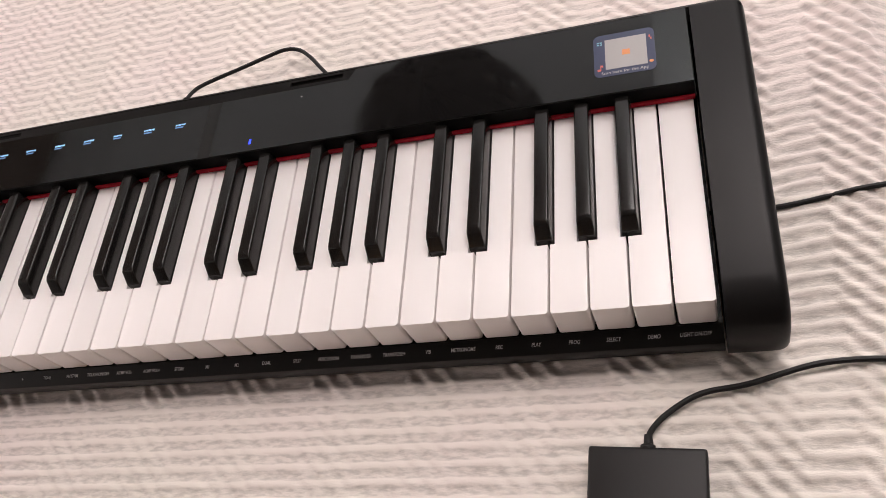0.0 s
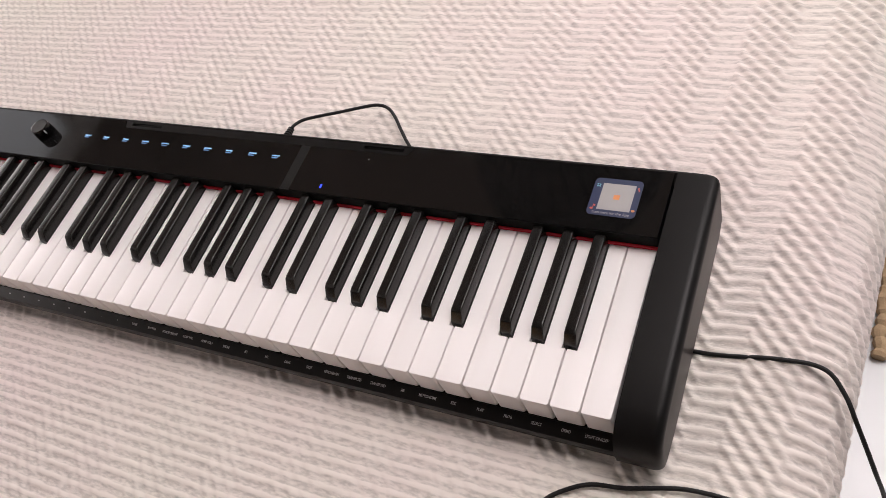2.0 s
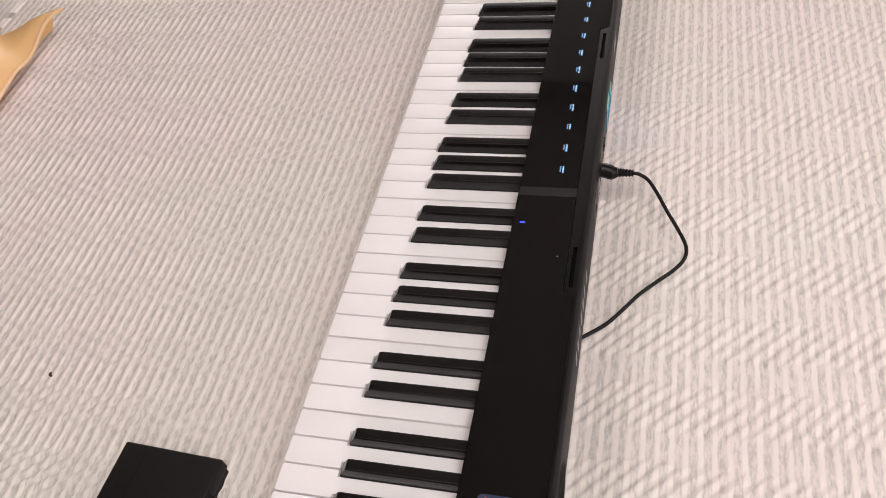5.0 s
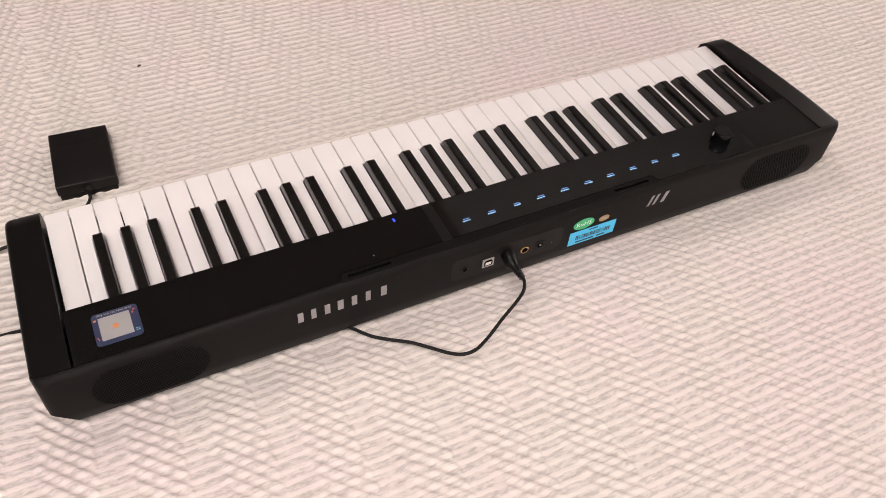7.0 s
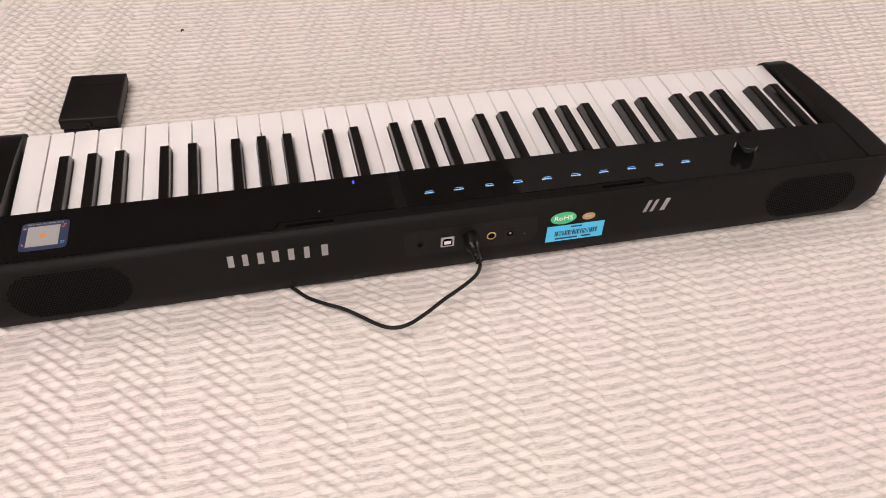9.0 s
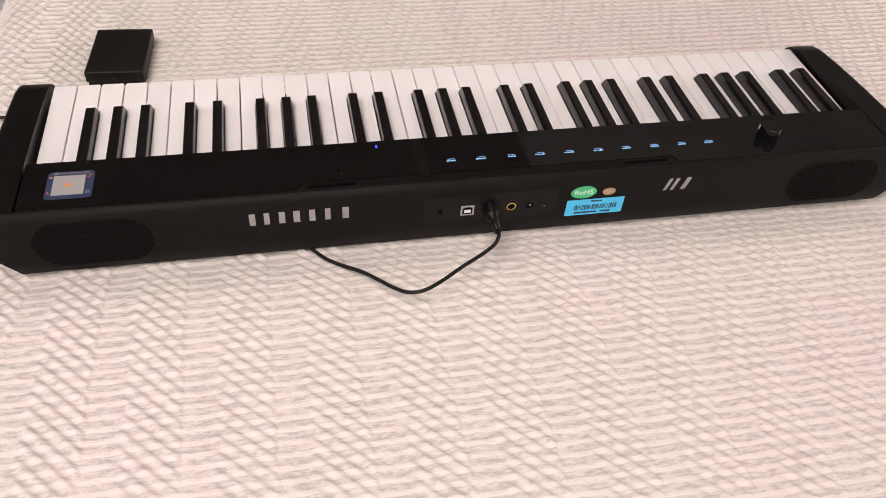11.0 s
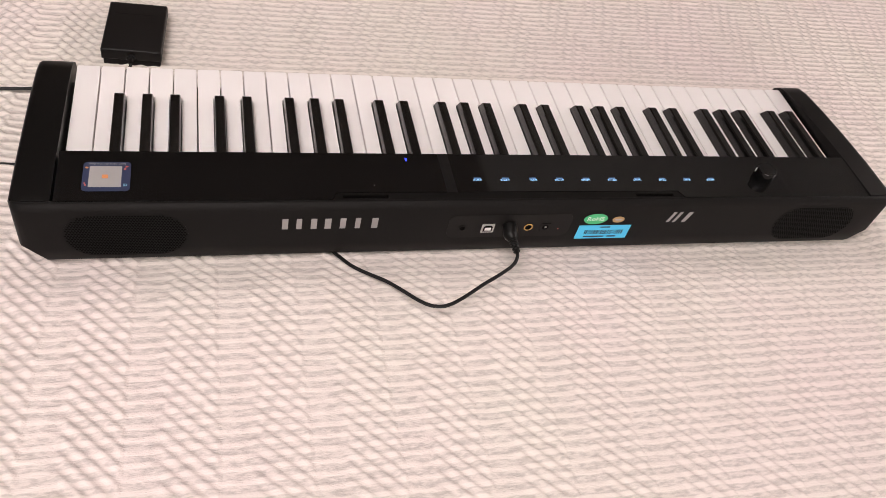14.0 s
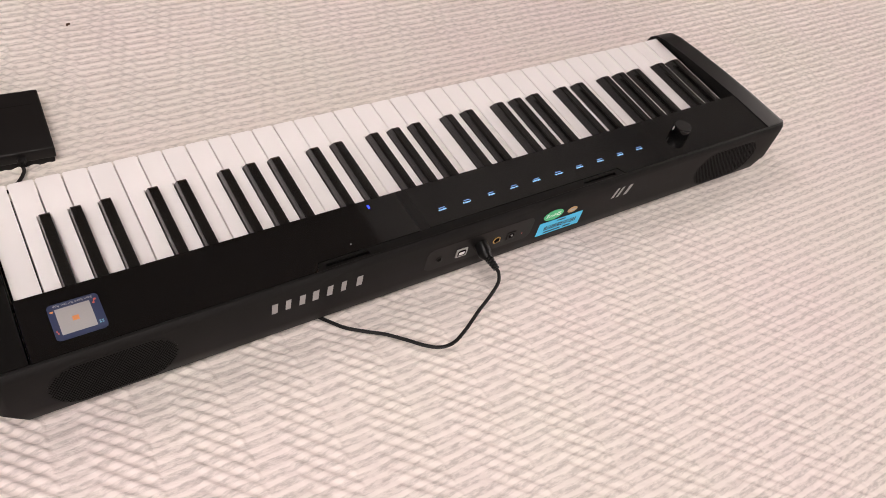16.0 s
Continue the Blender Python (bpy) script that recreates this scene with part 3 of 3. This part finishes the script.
for k in range(5, 13):
    part("printed_mark", turn(box(-0.0012, 0.0012, -0.0005, 0.0005, 0, 0.00012), on_rail(k)), PRINT, rail)

TOP = 0.0857
rt = random.Random(3)
for i in range(10):
    cx = 0.0385 - i * 0.0297
    icon = part("touch_button", box(cx - 0.0040, cx + 0.0034, 0.1787, 0.1800, TOP, TOP + 0.00012), GLOWBAR, piano, "backlit pale blue touch button mark")
    marks = bmesh.new()
    u, end = cx - 0.0042 - (0.001 if i == 5 else 0), cx + 0.0038 + 0.0015 * rt.random()
    while u < end:
        w = rt.uniform(0.0006, 0.0013)
        add_box(marks, u, u + w, 0.1810 + rt.choice((0, 0, 0.0004)), 0.1825 + rt.choice((0, 0.0003, 0.0)), TOP, TOP + 0.00012)
        u += w + 0.00035
    part("button_caption", marks, GLOW, icon)
part("indicator_light", box(0.1062, 0.1080, 0.1508, 0.1552, TOP, TOP + 0.00015), BLUE, piano, "lit blue key indicator")
part("pin_hole", turn(lathe([(0, 0.00012), (0.0006, 0.0001), (0.0006, 0)], 10), pose(0.144, 0.189, TOP)), BLANK, piano)

KX, KY = -0.2960, 0.1780
knob = part("volume_knob", turn(lathe([(0.0098, 0.0130), (0.0106, 0.0129), (0.0109, 0.0123), (0.0111, 0.004), (0.0112, 0.0002), (0, 0.0)], 48), pose(KX, KY, TOP)), GLOSS, piano, "gloss black rotary knob", True)
part("knob_top", turn(lathe([(0, 0.0128), (0.0097, 0.0129), (0.0097, 0.0115)], 48), pose(KX, KY, TOP)), CASE, knob, "satin black cap")
part("pointer", turn(box(0.0104, 0.0115, -0.0006, 0.0006, 0.0060, 0.0112), pose(KX, KY, TOP, 0, 0, -22)), WHITE, knob, "white pointer line")

# square label with plain blank panel
sticker = part("app_label", prism(rounded(0.3627, 0.4023, 0.1588, 0.1955, 0.004), "z", TOP, TOP + 0.00015), NAVY, piano, "navy adhesive label with a pale blank square")
SZ = TOP + 0.00018
part("blank_square", box(0.3702, 0.397, 0.1645, 0.1905, SZ, SZ + 0.0001), BLANK, sticker, "pale square")
part("centre_mark", box(0.3812, 0.3862, 0.1752, 0.1798, SZ + 0.0001, SZ + 0.0002), ORANGE, sticker)
part("lettering", turn(text_mesh("Scan here for the App", 0.0034, 0.00003), pose(0.3825, 0.1616, SZ + 0.00005)), PRINT, sticker, "white printed words")
note = part("note_mark", prism(ring_of(0.3660, 0.1648, 0.0013, 0.0010, 12), "z", SZ, SZ + 0.0001), CORAL, sticker)
part("note_stem", box(0.3668, 0.3673, 0.1652, 0.1690, SZ, SZ + 0.0001), CORAL, note)
part("note_flag", box(0.3674, 0.3686, 0.1672, 0.1688, SZ, SZ + 0.0001), CORAL, note)
part("swirl_mark", prism(ring_of(0.3995, 0.1662, 0.0015, 0.0011, 12), "z", SZ, SZ + 0.0001), ORANGE, sticker)
part("bolt_mark", box(0.3988, 0.3998, 0.1868, 0.1888, SZ, SZ + 0.0001), CORAL, sticker)
part("bolt_mark", box(0.3996, 0.4006, 0.1850, 0.1868, SZ, SZ + 0.0001), CORAL, sticker)
for q in (0.1866, 0.1884):
    part("chip_mark", box(0.3650, 0.3664, q, q + 0.0010, SZ, SZ + 0.0001), AQUA, sticker)
    part("chip_mark", box(0.3669, 0.3683, q, q + 0.0010, SZ, SZ + 0.0001), AQUA, sticker)

# rear face
YR = 0.2131


def on_rear(outline, depth, start=0.0):
    return prism(outline, "y", YR + start, YR + start + depth)


def stadium(cx, cz, hw, hh, n=14):
    return rounded(cx - hw, cx + hw, cz - hh, cz + hh, min(hw, hh) - 1e-5, n)


for s in (1, -1):
    cx = 0.3675 * s
    grille = part("speaker_grille", on_rear(stadium(cx, 0.0478, 0.0525, 0.0272), 0.0002), MESH, piano, "oval perforated speaker grille")
    holes = bmesh.new()
    pitch = 0.00255
    for iz in range(-12, 13):
        for ix in range(-24, 25):
            x, z = (ix + (0.5 if iz % 2 else 0)) * pitch, iz * pitch * 0.87
            core = max(abs(x) - 0.0253, 0)
            if math.hypot(core, z) > 0.0258:
                continue
            # A flat disc on the grille; the hole's darkness is only its colour.
            vs = [holes.verts.new((cx + x + 0.00098 * math.cos(math.pi * q / 4), YR + 0.0003, 0.0478 + z + 0.00098 * math.sin(math.pi * q / 4))) for q in range(8)]
            holes.faces.new(vs)
    tagged(part("perforation", holes, SHADE_BLACK, grille), kind="stuff")

for x1, w in ((0.2312, 0.0055), (0.2180, 0.0050), (0.2045, 0.0055), (0.1915, 0.0060), (0.1770, 0.0055), (0.1625, 0.0050), (0.1465, 0.0060)):
    part("maker_mark", on_rear([(x1, 0.052), (x1 - w, 0.052), (x1 - w, 0.066), (x1, 0.066)], 0.0002), SILVER, piano, "silver bar of a maker mark")
for x1, w in ((-0.1745, 0.0036), (-0.1820, 0.0036), (-0.1930, 0.0050)):
    part("model_mark", on_rear([(x1, 0.0535), (x1 - w, 0.0535), (x1 - w - 0.0042, 0.0685), (x1 - 0.0042, 0.0685)], 0.0002), SILVER, piano, "slanted silver bar of a model mark")

recess = part("port_recess", on_rear(rounded(-0.064, 0.069, 0.0350, 0.0680, 0.009), 0.0002), CASE, piano, "shallow port panel")
YQ = YR + 0.00025


def socket(name, x, z, rings, mat, label):
    bm = lathe([(rings[0], 0), (rings[0], 0.0006), (rings[1], 0.0008), (rings[1], 0.0001)], 28)
    ob = part(name, turn(bm, pose(x, YQ, z, -90)), mat, piano, label, True)
    # Flat disc whose colour gives the shade inside the socket.
    part("socket_hole", turn(lathe([(0, 0.0002), (rings[1], 0.0002), (rings[1], 0)], 24), pose(x, YQ, z, -90)), SHADE_BLACK, ob)
    return ob


socket("headphone_jack", 0.0535, 0.0495, (0.0042, 0.0027), CASE, "small black audio socket")
socket("line_jack", -0.0172, 0.0495, (0.0049, 0.0035), BRASS, "brass-rimmed audio socket")
usb = part("usb_port", box(0.0200, 0.0334, YQ, YQ + 0.0012, 0.0433, 0.0553, 0.0004), STEEL, piano, "pale metal square data port")
part("port_tongue", box(0.0234, 0.0300, YQ + 0.0013, YQ + 0.0015, 0.0467, 0.0507), WHITE, usb)
part("port_hole", prism([(0.0218, 0.0450), (0.0316, 0.0450), (0.0316, 0.0517), (0.0297, 0.0537), (0.0237, 0.0537), (0.0218, 0.0517)], "y", YQ + 0.00121, YQ + 0.00128), SHADE_BLACK, usb)
dc = part("power_socket", box(-0.0412, -0.0307, YQ, YQ + 0.0008, 0.0433, 0.0547, 0.0003), CASE, piano, "black square power socket")
part("socket_hole", turn(lathe([(0, 0.0002), (0.0034, 0.0002), (0.0034, 0)], 20), pose(-0.0359, YQ + 0.00081, 0.0495, -90)), SHADE_BLACK, dc)
part("centre_pin", turn(lathe([(0, 0.0009), (0.0011, 0.0008), (0.0012, 0)], 14), pose(-0.0359, YQ + 0.00101, 0.0503, -90)), STEEL, dc)
part("reset_hole", turn(lathe([(0, 0.0003), (0.0006, 0.0003), (0.0007, 0)], 12), pose(-0.0512, YQ, 0.0462, -90)), CORAL, piano)

green = part("compliance_label", on_rear(ring_of(-0.0900, 0.0598, 0.0133, 0.0078, 36), 0.0003), GREEN, piano, "oval green compliance label")
part("lettering", turn(text_mesh("RoHS", 0.0085, 0.00005), pose(-0.0900, YR + 0.00036, 0.0598, 90, 0, 180)), WHITE, green, "white printed word")
gold = part("gold_label", on_rear(ring_of(-0.1165, 0.0585, 0.0068, 0.0045, 28), 0.0003), GOLDL, piano, "small oval gold seal")
part("printed_mark", on_rear(ring_of(-0.1165, 0.0585, 0.0045, 0.0014, 20), 0.0001, 0.0003), BLANK, gold)
cyan = part("serial_label", on_rear([(-0.0748, 0.0295), (-0.1350, 0.0295), (-0.1350, 0.0500), (-0.0748, 0.0500)], 0.0003), CYAN, piano, "cyan paper label with bar code")
rb = random.Random(7)
x = -0.0835
while x > -0.1275:
    w = rb.choice((0.0005, 0.0008, 0.0012, 0.0016))
    part("code_bar", on_rear([(x, 0.0363), (x - w, 0.0363), (x - w, 0.0427), (x, 0.0427)], 0.0001, 0.0003), INK, cyan)
    x -= w + rb.choice((0.0005, 0.0007, 0.001))
part("printed_line", on_rear([(-0.0845, 0.0317), (-0.108, 0.0317), (-0.108, 0.0338), (-0.0845, 0.0338)], 0.0001, 0.0003), INK, cyan)
part("printed_line", on_rear([(-0.112, 0.0317), (-0.1225, 0.0317), (-0.1225, 0.0338), (-0.112, 0.0338)], 0.0001, 0.0003), INK, cyan)
part("printed_line", on_rear([(-0.0995, 0.0463), (-0.111, 0.0463), (-0.111, 0.0481), (-0.0995, 0.0481)], 0.0001, 0.0003), INK, cyan)

for fx in (-0.40, 0.40):
    for fy in (0.02, 0.18):
        part("rubber_foot", turn(lathe([(0, -0.004), (0.009, -0.004), (0.0095, 0.004), (0.0095, 0.009)], 20), pose(fx, fy, 0.0035)), RUBBER, piano)

# ---- sustain pedal with its cable ----
pedal = thing("sustain_pedal", "black square sustain pedal with a long thin cable", "pedal", (0.376, -0.119, 0.0))
PC = pose(0.3745, -0.1180, 0.0025, 1.2, 0, -3.2)


def pedal_part(name, bm, mat, label="", world=False, parent=None):
    ob = part(name, bm if world else turn(bm, PC), mat, parent or pedal, label, True)
    ob.matrix_parent_inverse = Matrix.Translation((-0.376, 0.119, 0))
    return ob


pedal_part("pedal_plate", box(-0.0322, 0.0322, -0.0482, 0.0482, 0.0215, 0.0350, 0.002, 3), PEDAL, "matt black pressing plate")
pedal_part("pedal_base", box(-0.0305, 0.0305, -0.0468, 0.0468, 0.0125, 0.0212, 0.0018), RUBBER)
pedal_part("plate_line", box(-0.024, 0.024, -0.0246, -0.0238, 0.03495, 0.0352), RUBBER)
gland = pedal_part("cable_gland", turn(lathe([(0, 0.010), (0.0022, 0.010), (0.0024, 0.005), (0.0042, 0.004), (0.0044, 0), (0, 0)], 18), pose(0, 0.0472, 0.0262, -90)), RUBBER)
ROUTE = [(0.3785, -0.0660, 0.028), (0.3788, -0.058, 0.0245), (0.3892, -0.0462, 0.0215), (0.4085, -0.0350, 0.0205), (0.4350, -0.0305, 0.0205), (0.476, -0.0205, 0.0215), (0.519, -0.0205, 0.0205), (0.551, -0.0255, 0.0155),
         (0.580, -0.031, -0.001), (0.604, -0.038, -0.04), (0.616, -0.036, -0.10), (0.612, -0.010, -0.145), (0.616, 0.020, -0.140), (0.608, 0.040, -0.09), (0.594, 0.045, -0.035), (0.578, 0.062, 0.000),
         (0.566, 0.080, 0.0125), (0.550, 0.0935, 0.0185), (0.519, 0.0935, 0.0205), (0.464, 0.090, 0.014), (0.40, 0.10, 0.006), (0.25, 0.14, 0.004), (0.19, 0.19, 0.006), (0.176, 0.212, 0.012),
         (0.164, 0.231, 0.017), (0.149, 0.245, 0.0205), (0.134, 0.258, 0.0245), (0.120, 0.2735, 0.028), (0.108, 0.2875, 0.031), (0.0965, 0.2962, 0.0335), (0.083, 0.2975, 0.0355), (0.066, 0.2905, 0.0375), (0.045, 0.2790, 0.041), (0.025, 0.2690, 0.0440), (0.0105, 0.2600, 0.0465), (0.0042, 0.2510, 0.0480), (0.0034, 0.2450, 0.0485), (0.0040, 0.238, 0.0492)]
pedal_part("cable", tube(ROUTE, 0.0018, 10, 8), RUBBER, "thin black cable", True)
plug = pedal_part("plug", tube([(0.0042, 0.2136, 0.0525), (0.0042, 0.2180, 0.0518), (0.0045, 0.2240, 0.0497), (0.0042, 0.2300, 0.0495)], 0.005, 18, 6, lambda t: 0.0074 if t < 0.7 else 0.0074 - 0.009 * (t - 0.7)), PLUGP, "moulded black jack plug", True)
relief = part("strain_relief", tube([(0.0042, 0.2301, 0.0495), (0.0040, 0.2370, 0.0492), (0.0034, 0.2450, 0.0484)], 0.004, 14, 12, lambda t: 0.0044 - 0.0012 * t + 0.0005 * math.cos(t * 2 * math.pi * 5)), PLUGP, plug, "ribbed strain relief", True)


# ---- things round the piano ----
def pillow():
    n = 44
    bm = bmesh.new()
    S = 0.25
    top = [[None] * (n + 1) for _ in range(n + 1)]
    bot = [[None] * (n + 1) for _ in range(n + 1)]
    for i in range(n + 1):
        for j in range(n + 1):
            u, v = 2 * i / n - 1, 2 * j / n - 1
            pull = 1 - 0.17 * (1 - v ** 4) * abs(u)
            pullv = 1 - 0.17 * (1 - u ** 4) * abs(v)
            x, y = S * u * pull, S * v * pullv
            e = max(0, (1 - u * u)) ** 0.55 * max(0, (1 - v * v)) ** 0.55
            c = 0.006 * math.sin(9 * u + 5 * v) * e + 0.009 * noise.noise(Vector((u * 3, v * 3, 1))) * min(1, e * 2.5)
            near = max(0.0, abs(u) + abs(v) - 0.9)
            c += 0.011 * math.sin(15 * (u - v) + 4 * u * v) * min(1, near) * min(1, 3 * e) + 0.006 * math.sin(26 * u * v) * min(1, 3 * e) * near
            flap = 0.05 * max(0, abs(u) + abs(v) - 1.55) * math.sin(9 * (u - v))
            top[i][j] = bm.verts.new((x, y, 0.036 + 0.085 * e + c + flap))
            bot[i][j] = top[i][j] if i in (0, n) or j in (0, n) else bm.verts.new((x, y, 0.036 - 0.018 * min(1, e * 1.6)))
    for i in range(n):
        for j in range(n):
            bm.faces.new((top[i][j], top[i + 1][j], top[i + 1][j + 1], top[i][j + 1]))
            q = (bot[i][j], bot[i][j + 1], bot[i + 1][j + 1], bot[i + 1][j])
            if len(set(q)) == 4 and not all(a is b for a, b in zip(q, (top[i][j], top[i][j + 1], top[i + 1][j + 1], top[i + 1][j]))):
                bm.faces.new(q)
    edge = [tuple(top[i][0].co) for i in range(0, n + 1)] + [tuple(top[n][j].co) for j in range(1, n + 1)] + [tuple(top[i][n].co) for i in range(n - 1, -1, -1)] + [tuple(top[0][j].co) for j in range(n - 1, -1, -1)]
    return bm, edge


cushion = thing("pillow", "tan satin pillow with a piped edge lying on the bed", "pillow")
pb, edge = pillow()
part("pillow_case", pb, SATIN, cushion, "creased tan satin case", True)
part("piping", tube(edge, 0.0032, 8, 1), PIPING, cushion, "pale tan piping", True)
cushion.matrix_world = pose(0.009, -0.782, 0.0, 0, 0, 11.5)

lint = link_mesh("lint", tube([(0.2750, -0.2925, 0.0190), (0.2762, -0.2915, 0.0200), (0.2775, -0.2922, 0.0193), (0.2782, -0.2900, 0.0190)], 0.0012, 6, 4), LINT, None, "", True)
tagged(lint, "tiny brown speck of lint on the bed", "lint")


def pendant():
    lamp = thing("pendant_lamp", "round dark woven rattan pendant lamp", "lamp", (-0.44, 1.68, 2.0))
    rn = random.Random(12)
    R = 0.35
    for i in range(18):
        a = math.pi * i / 18 + rn.uniform(-0.04, 0.04)
        q = R * rn.uniform(0.95, 1.05)
        pts = []
        for k in range(25):
            b = 2 * math.pi * k / 24
            pts.append((q * math.sin(b) * math.cos(a), q * math.sin(b) * math.sin(a), q * math.cos(b)))
        part("cane_hoop", tube(pts, rn.uniform(0.008, 0.018), 6, 1), RATTAN, lamp, "", True)
    for i in range(1, 11):
        b = math.pi * i / 11 + rn.uniform(-0.05, 0.05)
        q = R * rn.uniform(0.98, 1.04)
        pts = [(q * math.sin(b) * math.cos(c), q * math.sin(b) * math.sin(c), q * math.cos(b)) for c in (2 * math.pi * k / 32 for k in range(33))]
        part("cane_ring", tube(pts, rn.uniform(0.008, 0.018), 6, 1), RATTAN, lamp, "", True)
    part("inner_shade", turn(lathe([(0, -0.3), (0.14, -0.26), (0.25, -0.16), (0.3, 0), (0.25, 0.16), (0.14, 0.26), (0, 0.3)], 24), Matrix()), LAMPCLOTH, lamp, "", True)
    part("cord", tube([(0, 0, 0.33), (0, 0, 0.45), (0, 0, 0.599)], 0.006, 8, 4), RATTAN, lamp)
    return lamp


pendant()

rug = thing("jute_rug", "braided jute rug on the floor beside the bed", "rug", (0.938, 0.55, FLOOR_Z - 0.004))
for i in range(24):
    x = -0.325 + i * 0.0205
    pts = [(x + 0.0022 * math.sin(k * 2.2 + i), -0.21 + 0.017 * k, 0.011 + 0.0015 * math.sin(k * 3.1 + i * 2)) for k in range(19)]
    part("braid", tube(pts, 0.0105, 8, 3, lambda t: 0.0088 + 0.0019 * math.sin(t * 118)), JUTE, rug, "", True)
    if i % 2:
        cord = [(x + 0.01, -0.213 + 0.0165 * k, 0.018 + 0.002 * math.sin(k * 2.5 + i)) for k in range(20)]
        part("binding_string", tube(cord, 0.0022, 6, 1), RATTAN, rug, "dark binding string", True)

# ---- the keys and floor tiles, many alike pieces ----
first = {}
for k in range(36):
    kind = "last" if k == 35 else k % 7
    if kind not in first:
        first[kind] = part("white_key", white_key(k % 7, k == 35), IVORY, piano, "glossy white key", True)
        ob = first[kind]
    else:
        ob = new("white_key", first[kind].data)
        ob.parent = piano
        tagged(ob, "glossy white key")
    ob.location = ((k + 0.5 - 18) * P, 0, random.Random(k).uniform(-0.0003, 0.0002))
shared = None
for k in range(1, 36):
    deg = k % 7
    if deg in SHIFT:
        if shared is None:
            ob = shared = part("black_key", black_key(), EBONY, piano, "black key with a sloped front", True)
        else:
            ob = new("black_key", shared.data)
            ob.parent = piano
            tagged(ob, "black key with a sloped front")
        ob.location = ((k - 18) * P + SHIFT[deg], 0, 0)

tile = None
for i in range(4):
    for j in range(5):
        if tile is None:
            tile = part("floor_tile", box(0, 0.597, 0, 0.597, 0, 0.004, 0.0015, 1), TILE, floor, "")
            ob = tile
        else:
            ob = new("floor_tile", tile.data)
            ob.parent = floor
        ob.location = (0.3 + i * 0.6, -1.2 + j * 0.6, FLOOR_Z - 0.0044)
